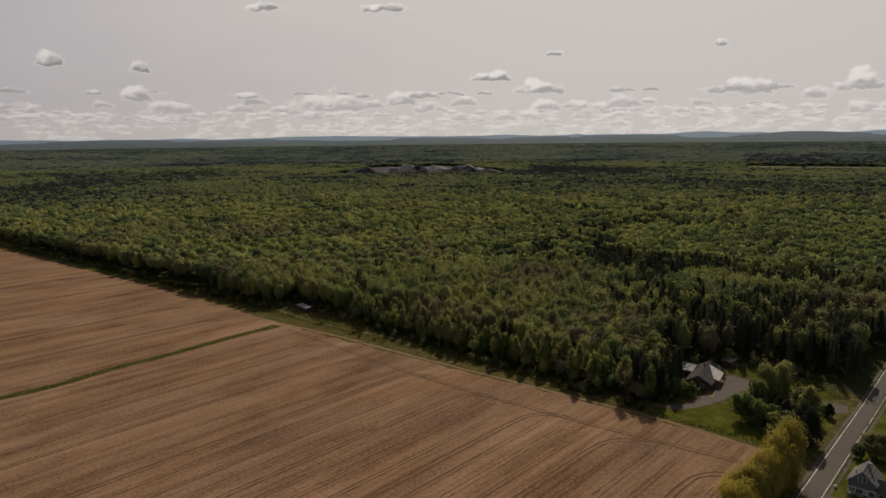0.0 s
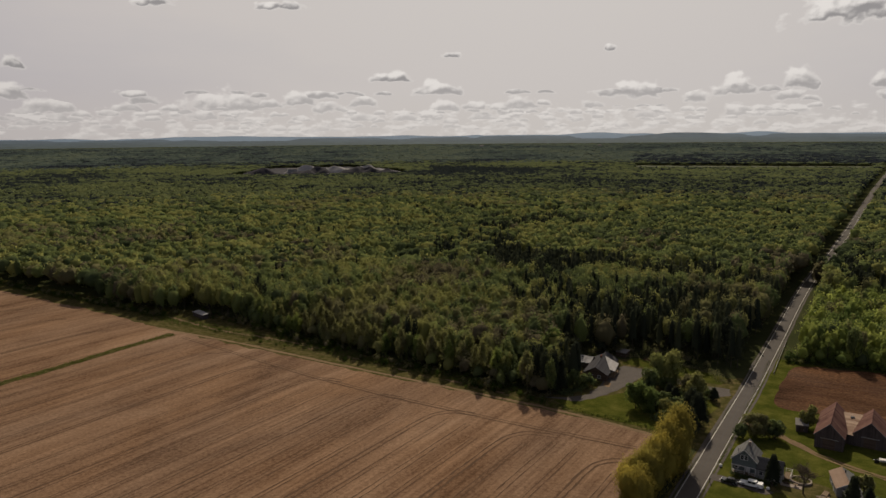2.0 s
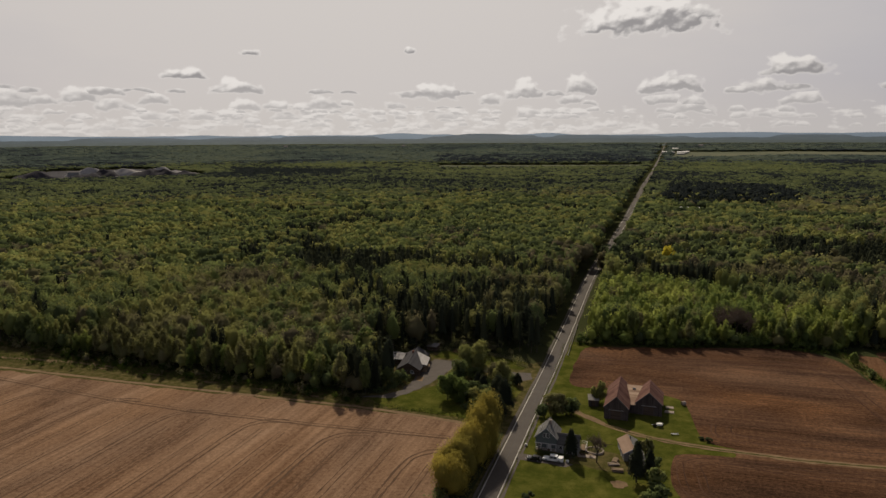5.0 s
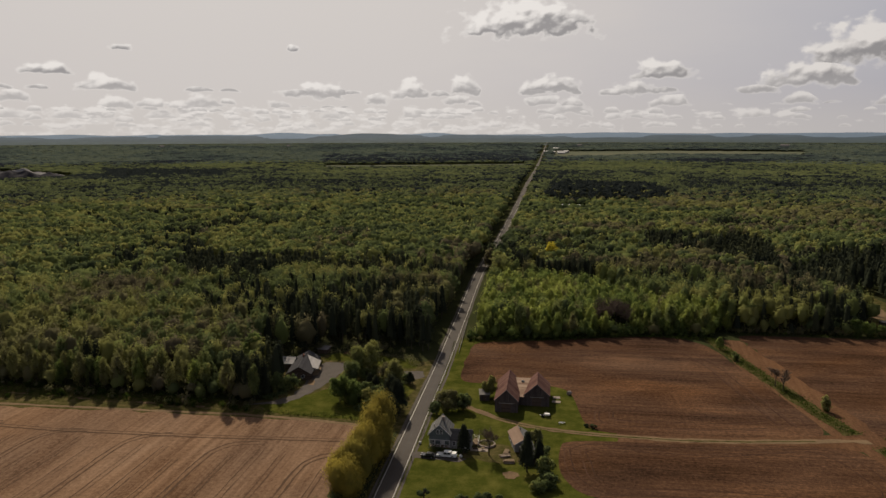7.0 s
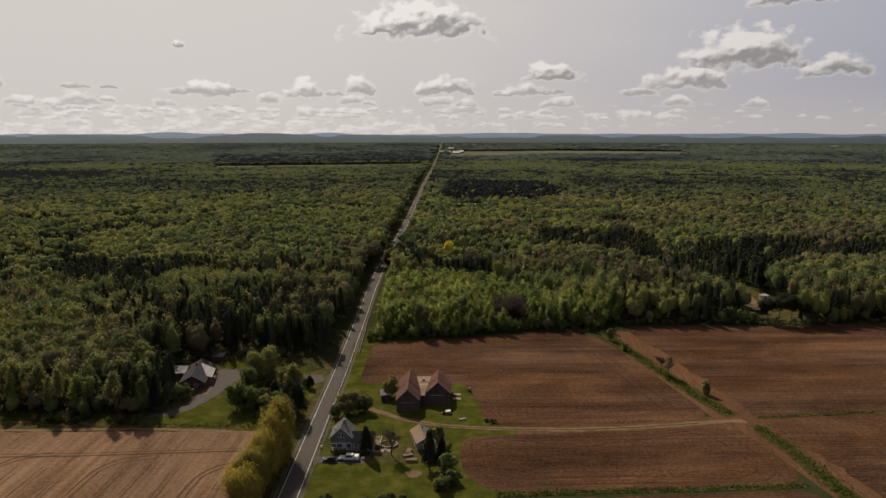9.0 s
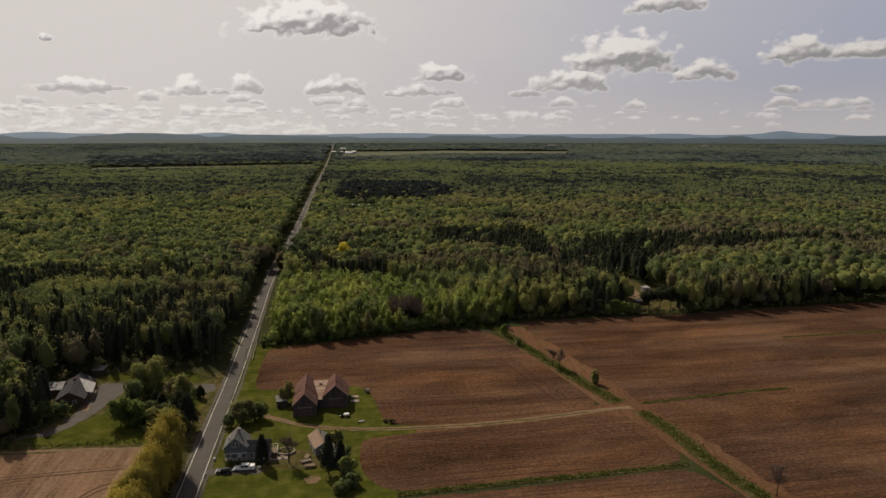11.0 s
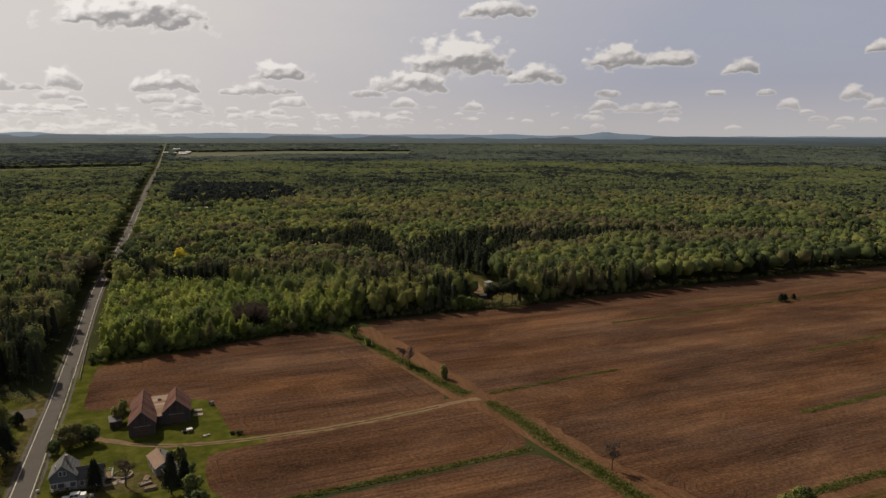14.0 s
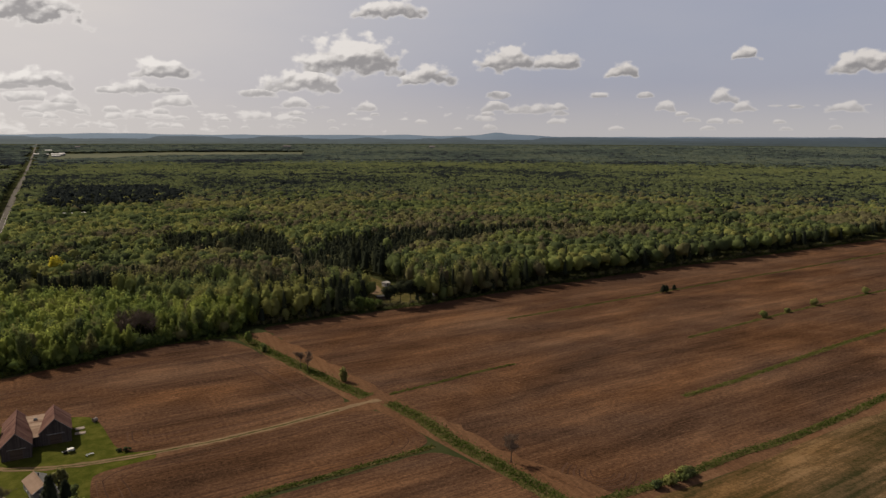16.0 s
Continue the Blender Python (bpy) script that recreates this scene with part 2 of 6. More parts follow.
def foliage(name, stops, through=0.42, speck=0.05):
    """Leaves: colour by the tree (attribute tint, and the object), a little by the leaf."""
    def build(n, b, p):
        tint = n.add("ShaderNodeAttribute", attribute_name="tint").outputs["Fac"]
        own = n.add("ShaderNodeObjectInfo").outputs["Random"]
        leaf = n.add("ShaderNodeNewGeometry").outputs["Random Per Island"]
        f = n.math("ADD", tint, n.math("MULTIPLY_ADD", own, 0.5, -0.25))
        f = n.math("ADD", f, n.math("MULTIPLY_ADD", leaf, speck, -0.5 * speck))
        col = n.ramp(f, stops)
        n.put(b.inputs["Base Color"], col)
        b.inputs["Roughness"].default_value = 0.9
        tr = n.add("ShaderNodeBsdfTranslucent")
        n.put(tr.inputs[0], n.mix(1.0, col, (1.45, 1.45, 1.4), "MULTIPLY"))
        mx = n.add("ShaderNodeMixShader")
        mx.inputs[0].default_value = through
        n.put(mx.inputs[1], b.outputs[0])
        n.put(mx.inputs[2], tr.outputs[0])
        return mx.outputs[0]
    return material(name, build)


def turf(name, a, bcol, c, scale=0.25):
    def build(n, b, p):
        f = n.math("ADD", n.math("MULTIPLY", n.noise(p, scale, 5.0, 0.65), 0.75), n.math("MULTIPLY", n.noise(p, 2.2, 4.0, 0.7), 0.35))
        n.put(b.inputs["Base Color"], n.ramp(f, [(0.3, a), (0.52, bcol), (0.78, c)]))
        b.inputs["Roughness"].default_value = 0.95
        relief(n, b, n.noise(p, 3.0, 4.0, 0.7), 0.8, 0.15)
    return material(name, build)


M = {
    "stubble": soil("tan stubble soil", (0.070, 0.041, 0.025), (0.146, 0.090, 0.056), (0.222, 0.145, 0.093), 0, 0.5, 0.75, 0.95, 0.8, 0.45),
    "loam": soil("red-brown tilled soil", (0.024, 0.0138, 0.0096), (0.066, 0.0365, 0.0222), (0.146, 0.081, 0.0445), 88, 1.5, 0.66, 1.05, 1.3, 1.3),
    "straw": soil("straw-coloured stubble", (0.026, 0.025, 0.010), (0.080, 0.052, 0.025), (0.170, 0.108, 0.055), 86, 0.6, 0.8, 1.8),
    "dirt": soil("bare trodden earth", (0.058, 0.031, 0.018), (0.096, 0.052, 0.029), (0.150, 0.086, 0.048), 8, 0.7, 0.6, 0.8, 0.5, 0.5),
    "sandy": plain("sandy track", (0.132, 0.088, 0.050), 0.95, 0, 0.9, 0.4, 0.5, 0.05),
    "gravel": plain("grey gravel", (0.074, 0.063, 0.055), 0.9, 0, 2.5, 0.3, 0.6, 0.04),
    "asphalt": plain("worn asphalt", (0.070, 0.060, 0.052), 0.85, 0, 1.5, 0.18, 0.3, 0.01),
    "patch": plain("asphalt seam", (0.065, 0.062, 0.06), 0.8, 0, 2.0, 0.2, 0.2, 0.01),
    "line": plain("worn road paint", (0.40, 0.38, 0.34), 0.7, 0, 1.2, 0.35, 0.1, 0.004),
    "lawn": turf("mown lawn", (0.020, 0.023, 0.0055), (0.044, 0.050, 0.009), (0.105, 0.094, 0.023), 0.16),
    "verge": turf("rough grass", (0.024, 0.023, 0.008), (0.052, 0.048, 0.016), (0.135, 0.098, 0.050), 0.35),
    "floor": turf("woodland floor", (0.018, 0.022, 0.010), (0.032, 0.036, 0.015), (0.056, 0.052, 0.024), 0.02),
    "bark": plain("grey-brown bark", (0.06, 0.048, 0.039), 0.95, 0, 5.0, 0.35, 0.7, 0.03),
    "twig": plain("bare twigs", (0.125, 0.095, 0.070), 0.95, 0, 5.0, 0.3, 0.4, 0.01),
    "leaf": foliage("spring leaves", [(0.0, (0.048, 0.062, 0.031)), (0.3, (0.078, 0.096, 0.042)), (0.6, (0.108, 0.130, 0.048)), (0.85, (0.140, 0.160, 0.054)), (1.0, (0.178, 0.178, 0.060))]),
    "olive": foliage("budding leaves", [(0.0, (0.098, 0.086, 0.054)), (0.4, (0.122, 0.114, 0.056)), (0.8, (0.142, 0.142, 0.057)), (1.0, (0.170, 0.168, 0.059))]),
    "fresh": foliage("fresh bright leaves", [(0.0, (0.068, 0.092, 0.032)), (0.5, (0.122, 0.156, 0.044)), (1.0, (0.205, 0.228, 0.058))], 0.48),
    "pine": foliage("dark needles", [(0.0, (0.022, 0.026, 0.018)), (0.5, (0.032, 0.037, 0.023)), (1.0, (0.052, 0.056, 0.030))], 0.3),
    # leaves further off: distance haze is mixed into these base colours
    "mid_leaf": foliage("mid-distance leaves with painted haze", [(0.0, (0.024, 0.029, 0.028)), (0.12, (0.068, 0.080, 0.044)), (0.5, (0.096, 0.114, 0.053)), (1.0, (0.134, 0.144, 0.060))], 0.38),
    "far_leaf": foliage("far leaves with painted haze", [(0.0, (0.024, 0.028, 0.036)), (0.12, (0.055, 0.070, 0.064)), (0.5, (0.078, 0.098, 0.080)), (1.0, (0.100, 0.116, 0.084))], 0.35),
    "blossom": foliage("yellow blossom", [(0.0, (0.36, 0.31, 0.03)), (1.0, (0.48, 0.41, 0.05))], 0.4),
    "gold": foliage("yellow-green willow leaves", [(0.0, (0.165, 0.140, 0.034)), (0.5, (0.225, 0.183, 0.040)), (1.0, (0.30, 0.235, 0.047))], 0.45),
    "shrub": foliage("grass tufts and shrubs", [(0.0, (0.028, 0.044, 0.009)), (0.5, (0.046, 0.066, 0.012)), (1.0, (0.092, 0.096, 0.024))], 0.4),
    # hills: the blue of hazy air is painted into the colour
    "hill": plain("far hills tinted haze blue", (0.092, 0.126, 0.176), 1.0, 0, 0.004, 0.15, 0.0),
    # belts: haze put into the base colour, bluer with each step away
    "belt_near": plain("dull green belt tinted for haze", (0.036, 0.047, 0.046), 1.0, 0, 0.03, 0.35, 0.0),
    "belt_mid": plain("blue-green belt tinted for haze", (0.036, 0.049, 0.055), 1.0, 0, 0.02, 0.3, 0.0),
    "belt_far": plain("blue-grey belt tinted for haze", (0.039, 0.054, 0.067), 1.0, 0, 0.015, 0.25, 0.0),
    # ridge: its blue cast is painted haze as well
    "ridge": plain("wooded ridge tinted for haze", (0.044, 0.061, 0.082), 1.0, 0, 0.008, 0.25, 0.0),
}



def sheets(name, dark, light, pitch, along, rough=0.55, metal=0.0, seam=0.25):
    """Boards, siding or roofing: repeated strips of a pitch in metres, each weathered a little differently."""
    def build(n, b, p):
        s = n.add("ShaderNodeSeparateXYZ")
        n.put(s.inputs[0], n.add("ShaderNodeTexCoord").outputs["Object"])
        q = n.math("DIVIDE", s.outputs["XYZ".index(along)], pitch)
        w = n.add("ShaderNodeTexWhiteNoise", noise_dimensions="1D")
        n.put(w.inputs["W"], n.math("FLOOR", q))
        worn = n.noise(p, 0.5, 5.0, 0.65)
        streak = n.noise(p, 2.5, 4.0, 0.7)
        f = n.math("ADD", n.math("MULTIPLY", w.outputs[0], 0.35), n.math("ADD", n.math("MULTIPLY", worn, 0.7), n.math("MULTIPLY", streak, 0.25)))
        n.put(b.inputs["Base Color"], n.ramp(f, [(0.3, dark), (0.95, light)]))
        b.inputs["Roughness"].default_value, b.inputs["Metallic"].default_value = rough, metal
        edge = n.math("PINGPONG", q, 0.5)
        relief(n, b, n.range(edge, 0.0, 0.12), seam, 0.03)
    return material(name, build)


M["rust"] = sheets("rusty red roofing sheets", (0.058, 0.030, 0.026), (0.15, 0.088, 0.072), 0.8, "Y", 0.6)
M["patchy"] = sheets("patched tan roofing", (0.13, 0.075, 0.055), (0.36, 0.27, 0.20), 0.9, "Y", 0.6)
M["boards"] = sheets("weathered barn boards", (0.032, 0.026, 0.025), (0.095, 0.077, 0.070), 0.28, "X", 0.9)
M["shingle"] = sheets("grey shingles", (0.075, 0.073, 0.070), (0.15, 0.145, 0.138), 0.35, "Z", 0.8)
M["slate"] = sheets("dark grey roofing", (0.035, 0.034, 0.036), (0.068, 0.065, 0.068), 0.4, "Z", 0.6)
M["wing_roof"] = sheets("mid grey roofing", (0.055, 0.052, 0.050), (0.105, 0.100, 0.095), 0.4, "Z", 0.7)
M["tin"] = sheets("pale metal roofing", (0.125, 0.115, 0.108), (0.20, 0.185, 0.175), 0.6, "X", 0.7, 0.0)
M["pale_tin"] = sheets("bright metal roofing", (0.23, 0.215, 0.205), (0.36, 0.34, 0.325), 0.6, "X", 0.6, 0.0)
M["tan_roof"] = sheets("sun-bleached tan shingles", (0.15, 0.10, 0.075), (0.25, 0.18, 0.135), 0.35, "Z", 0.8)
M["siding"] = sheets("grey-green clapboard", (0.085, 0.100, 0.095), (0.135, 0.150, 0.145), 0.2, "Z", 0.7)
M["greysiding"] = sheets("grey clapboard", (0.17, 0.165, 0.155), (0.25, 0.245, 0.235), 0.2, "Z", 0.7)
M["logs"] = sheets("brown timber walls", (0.045, 0.032, 0.024), (0.10, 0.072, 0.055), 0.3, "Z", 0.8)
M["white"] = plain("white paint", (0.50, 0.48, 0.45), 0.6, 0, 4.0, 0.15, 0.1)
M["glass"] = plain("dark window glass", (0.025, 0.028, 0.032), 0.08, 0, 1.0, 0.1, 0.0)
M["brick"] = plain("red chimney brick", (0.16, 0.07, 0.05), 0.9, 0, 8.0, 0.3, 0.4)
M["stone"] = plain("pale stone blocks", (0.22, 0.18, 0.15), 0.9, 0, 3.0, 0.25, 0.4)
M["timber"] = plain("sawn timber", (0.16, 0.115, 0.075), 0.85, 0, 3.0, 0.35, 0.4)
M["carwhite"] = plain("white car paint", (0.66, 0.65, 0.63), 0.25, 0, 2.0, 0.05, 0.0)
M["carblack"] = plain("black car paint", (0.012, 0.012, 0.014), 0.2, 0, 2.0, 0.1, 0.0)
M["tyre"] = plain("black rubber", (0.02, 0.02, 0.02), 0.9, 0, 8.0, 0.2, 0.2)
M["steel"] = plain("dull steel", (0.35, 0.35, 0.36), 0.45, 0.8, 4.0, 0.15, 0.1)
M["spoil"] = plain("dark quarry spoil", (0.028, 0.026, 0.031), 0.95, 0, 0.12, 0.35, 0.6, 0.5)
M["pale_spoil"] = plain("pale crushed stone", (0.24, 0.225, 0.215), 0.95, 0, 0.05, 0.4, 0.5, 0.4)
M["crop"] = turf("far meadow", (0.070, 0.078, 0.055), (0.100, 0.105, 0.072), (0.135, 0.130, 0.090), 0.004)

# ------------------------------------------------------------------ small tools
def part(name, bm, mat, parent=None, label="", smooth=False):
    me = bpy.data.meshes.new(name)
    bm.to_mesh(me)
    bm.free()
    me.materials.append(mat)
    if smooth:
        me.polygons.foreach_set("use_smooth", [True] * len(me.polygons))
    ob = new(name, me)
    if parent is not None:
        ob.parent = parent
    return tagged(ob, label)


def soup(name, verts, sides, mat, parent=None, tint=None, label=""):
    """One mesh from an array of corners, every `sides` of them a face; tint: a number for each corner."""
    me = bpy.data.meshes.new(name)
    nv = len(verts)
    me.vertices.add(nv)
    me.vertices.foreach_set("co", np.asarray(verts, np.float32).ravel())
    me.loops.add(nv)
    me.loops.foreach_set("vertex_index", np.arange(nv, dtype=np.int32))
    me.polygons.add(nv // sides)
    me.polygons.foreach_set("loop_start", np.arange(0, nv, sides, dtype=np.int32))
    if tint is not None:
        me.attributes.new("tint", "FLOAT", "POINT").data.foreach_set("value", np.asarray(tint, np.float32))
    me.update(calc_edges=True)
    me.materials.append(mat)
    ob = new(name, me)
    if parent is not None:
        ob.parent = parent
    return tagged(ob, label)


def thing(name, m, label, category, group=""):
    ob = new(name)
    ob.matrix_world = m
    ob.empty_display_size = 0.5
    return tagged(ob, label, category, group)


def box(bm, x0, y0, z0, x1, y1, z1):
    v = [bm.verts.new((x, y, z)) for z in (z0, z1) for x, y in ((x0, y0), (x1, y0), (x1, y1), (x0, y1))]
    for f in ((3, 2, 1, 0), (4, 5, 6, 7), (0, 1, 5, 4), (1, 2, 6, 5), (2, 3, 7, 6), (3, 0, 4, 7)):
        bm.faces.new([v[i] for i in f])


def boxes(*rows):
    bm = bmesh.new()
    for r in rows:
        box(bm, *r)
    return bm


def slab(bm, corners, thick):
    """A plate under four or more corners, thickened straight down."""
    top = [bm.verts.new(c) for c in corners]
    low = [bm.verts.new((c[0], c[1], c[2] - thick)) for c in corners]
    bm.faces.new(top)
    bm.faces.new(low[::-1])
    for i in range(len(top)):
        j = (i + 1) % len(top)
        bm.faces.new((top[j], top[i], low[i], low[j]))


def tube(bm, a, b, ra, rb, sides=6):
    a, b = Vector(a), Vector(b)
    q = (b - a).to_track_quat("Z", "Y")
    rings = []
    for c, r in ((a, ra), (b, rb)):
        rings.append([bm.verts.new(c + q @ Vector((r * math.cos(i * math.tau / sides), r * math.sin(i * math.tau / sides), 0))) for i in range(sides)])
    for i in range(sides):
        j = (i + 1) % sides
        bm.faces.new((rings[0][i], rings[0][j], rings[1][j], rings[1][i]))
    bm.faces.new(rings[1])
    bm.faces.new(rings[0][::-1])


def rise(x, y):
    """The ground's height: flat, and rising slowly far out."""
    r = np.hypot(x, y)
    s = np.clip((r - 1700.0) / 3150.0, 0, 1)
    return 60.0 * s * s * (3 - 2 * s)


def lines(path, step=12.0):
    """The points of a smooth line through the path's corners, evenly spaced."""
    p = np.array(path, float)
    d = np.concatenate(([0], np.cumsum(np.hypot(*np.diff(p, axis=0).T))))
    t = np.linspace(0, d[-1], max(2, int(d[-1] / step) + 1))
    q = np.stack([np.interp(t, d, p[:, k]) for k in (0, 1)], 1)
    for _ in range(2):
        q[1:-1] = 0.25 * q[:-2] + 0.5 * q[1:-1] + 0.25 * q[2:]
    return q


LIFT = [0.0]


def ribbon(name, path, width, z, mat, parent=None, ragged=0.0, step=6.0, offset=0.0, label="", crown=0.0):
    """A strip along a path; ragged: by how much its edges wander."""
    LIFT[0] += 0.0008
    z += LIFT[0] % 0.07
    q = lines(path, step)
    g = np.gradient(q, axis=0)
    side = np.stack([g[:, 1], -g[:, 0]], 1) / np.hypot(*g.T)[:, None]
    rng = np.random.default_rng(len(q) * 7 + int(abs(path[0][0]) * 10))
    bm = bmesh.new()
    rows = []
    for i, (c, s) in enumerate(zip(q, side)):
        wl, wr = (0.5 * width + ragged * rng.normal(0, 0.5) for _ in (0, 1))
        zz = z + float(rise(*c))
        row = []
        for k in (-wl, 0.0, wr):
            xy = c + s * (k + offset)
            row.append(bm.verts.new((xy[0], xy[1], zz + (crown if k == 0.0 else 0.0))))
        rows.append(row)
    for a, b in zip(rows, rows[1:]):
        for i in (0, 1):
            bm.faces.new((a[i], a[i + 1], b[i + 1], b[i]))
    return part(name, bm, mat, parent, label)


def patch(name, corners, z, mat, ragged=0.0, step=5.0, parent=None, label=""):
    """A flat area with slightly uneven edges."""
    q = np.array(corners, float)
    rng = np.random.default_rng(int(abs(q[0][0] * 13 + q[1][1] * 7)))
    if ragged and step >= 4.0:
        for _ in range(2):
            # rounded corners: each cut at most two metres from its point
            nxt, prv = np.roll(q, -1, axis=0), np.roll(q, 1, axis=0)
            u, w = nxt - q, prv - q
            ku = np.minimum(0.28, 5.0 / np.hypot(*u.T))[:, None]
            kw = np.minimum(0.28, 5.0 / np.hypot(*w.T))[:, None]
            q = np.stack([q + kw * w, q + ku * u], 1).reshape(-1, 2)
    pts = []
    for a, b in zip(q, np.roll(q, -1, axis=0)):
        k = max(1, int(np.hypot(*(b - a)) / step)) if ragged else 1
        for i in range(k):
            c = a + (b - a) * i / k
            pts.append(c + (rng.normal(0, ragged, 2) if ragged and i else 0))
    bm = bmesh.new()
    f = bm.faces.new([bm.verts.new((x, y, z)) for x, y in pts])
    if f.normal.z < 0 or f.calc_area() and (f.normal_update() or f.normal.z < 0):
        f.normal_flip()
    bmesh.ops.triangulate(bm, faces=[f])
    return part(name, bm, mat, parent, label)


def structure(ob, label, category):
    return tagged(ob, label, category, kind="structure")

# ------------------------------------------------------------------ ground
def ground_sheet():
    rings = np.concatenate(([0.0], np.geomspace(20, 4960, 90)))
    n = 200
    bm = bmesh.new()
    prev = [bm.verts.new((0, 0, -0.06))]
    for r in rings[1:]:
        row = []
        for i in range(n):
            x, y = r * math.sin(i * math.tau / n), r * math.cos(i * math.tau / n)
            row.append(bm.verts.new((x, y, float(rise(x, y)) - 0.06)))
        for i in range(n):
            j = (i + 1) % n
            bm.faces.new((prev[0], row[j], row[i]) if len(prev) == 1 else (prev[i], prev[j], row[j], row[i]))
        prev = row
    bmesh.ops.recalc_face_normals(bm, faces=bm.faces)
    return part("ground", bm, M["floor"], smooth=True)


structure(ground_sheet(), "dark woodland ground reaching to the horizon", "ground")


def hills(name, dist, height, mat, label, step=0.5, foot=40.0):
    """A ring of far hills; height gives their angle over the horizon, in degrees, by the way from the road's line."""
    bm = bmesh.new()
    prev = None
    for i in range(0, int(360 / step) + 1):
        a = -180 + i * step
        x, y = dist * math.sin(radians(a)), dist * math.cos(radians(a))
        top = EYE + dist * math.tan(radians(height(a)))
        k = 0.93
        row = [bm.verts.new((x * k, y * k, foot)), bm.verts.new((x, y, top)), bm.verts.new((x * 1.005, y * 1.005, foot))]
        if prev:
            for j in (0, 1):
                bm.faces.new((prev[j], row[j], row[j + 1], prev[j + 1]))
        prev = row
    structure(part(name, bm, mat, smooth=True), label, "hills")


def bump(a, c, w, h):
    return h * math.exp(-((a - c) / w) ** 2)


def far_height(a):
    v = -0.03 + 0.07 * noise.noise((a * 0.13, 3.1, 0)) + 0.06 * noise.noise((a * 0.4, 9.0, 0))
    v += bump(a, -30.7, 0.35, 0.09) + bump(a, -50.5, 4, 0.12) + bump(a, -21.0, 2.4, 0.20) + bump(a, -17.4, 0.8, 0.09) + bump(a, -9.4, 1.3, 0.12) + bump(a, 4, 5, 0.12) + bump(a, -36, 3, 0.08)
    return v + bump(a, 33.9, 2.2, 0.15) + bump(a, 33.7, 0.8, 0.13) + bump(a, 22, 6, 0.08) + bump(a, 12, 3, 0.07)


def near_height(a):
    return -0.12 + 0.06 * noise.noise((a * 0.16, 20.0, 0)) + 0.03 * noise.noise((a * 0.6, 5.0, 0)) + bump(a, -14.5, 2.6, 0.20) + bump(a, -8, 4, 0.08) + bump(a, 62, 5, 0.1) + bump(a, -26, 4, 0.06)


# hills and ridge get their haze only from bluish base colours
hills("far_hills", 4960, far_height, M["hill"], "low hills along the far horizon, tinted haze blue")
hills("wooded_ridge", 4900, near_height, M["ridge"], "dark wooded ridge before the hills, tinted blue-green for haze")



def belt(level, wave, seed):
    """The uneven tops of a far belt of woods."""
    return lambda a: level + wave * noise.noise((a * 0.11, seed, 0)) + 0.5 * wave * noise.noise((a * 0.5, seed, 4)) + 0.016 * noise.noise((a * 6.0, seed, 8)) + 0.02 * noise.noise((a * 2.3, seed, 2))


# three belts, each coloured bluer than the one before to imitate haze
hills("wooded_ridge", 3780, belt(-0.74, 0.06, 31.0), M["belt_near"], "belt of woods far off, dulled green for haze", 0.1, 20.0)
hills("wooded_ridge", 4200, belt(-0.50, 0.06, 47.0), M["belt_mid"], "belt of woods far off, tinted blue-green for haze", 0.1, 25.0)
hills("wooded_ridge", 4560, belt(-0.30, 0.06, 63.0), M["belt_far"], "belt of woods far off, tinted blue-grey for haze", 0.1, 30.0)
ROAD = [(-43.6, -300), (-43.9, 150), (-44.3, 190), (-44.8, 235), (-45.3, 290), (-46.2, 330), (-47.4, 385), (-49.2, 450), (-50.0, 505), (-49.3, 570), (-47.4, 650), (-46.9, 720), (-46.3, 830), (-46.4, 1060), (-46.8, 1470), (-39, 2420), (-26, 3900), (-20, 4700)]
LANE_Y = 228.0


def road_x(y):
    return np.interp(y, [p[1] for p in ROAD], [p[0] for p in ROAD])


# fields
field = structure(patch("field_west", [(-1500, 205), (-745, 214), (-525, 222), (-375, 224), (-313, 221), (-213, 223), (-120, 226), (-70, 226), (-57, 224), (-53, 190), (-53, -300), (-1500, -300)], 0.0, M["stubble"], 0.8),
                  "tan harvested field with faint drill lines", "field")
structure(patch("field_barn", [(-35.5, 330), (-2, 337), (22, 344), (45, 351), (64, 351), (76, 340), (82, 310), (89, 276), (95, 243), (89, 236.5), (30, 230.5), (16, 232), (13, 240), (10, 268), (4, 274), (-18, 276), (-30, 272), (-36, 277)], 0.0, M["loam"], 0.5),
          "red-brown tilled field behind the barns", "field")
structure(patch("field_lane", [(5, 219), (6.5, 222), (14, 224), (45, 226), (97, 231), (102, 222), (106, 196), (100, 190.5), (40, 186.5), (12, 185.5), (5.5, 196), (4, 206)], 0.0, M["loam"], 0.4),
          "brown tilled field beside the lane", "field")
structure(patch("field_south", [(8, 181), (60, 184), (104, 188), (113, 160), (122, 130), (118, -60), (8, -60)], 0.0, M["loam"], 0.4),
          "brown tilled field below the ditch", "field")
structure(patch("field_east", [(92, 360), (130, 361), (198, 363), (250, 370), (300, 373), (413, 380), (552, 383), (706, 389), (1500, 412), (1500, 165), (700, 160), (295, 143), (225, 140), (165, 136.5), (128, 138), (121, 172), (112, 232), (104, 280)], 0.0, M["loam"], 0.8),
          "wide red-brown tilled field", "field")
structure(patch("field_straw", [(134, 132), (165, 130), (225, 134), (295, 138), (700, 152), (1500, 160), (1500, -200), (134, -200)], 0.0, M["straw"], 0.6),
          "straw-coloured stubble field", "field")

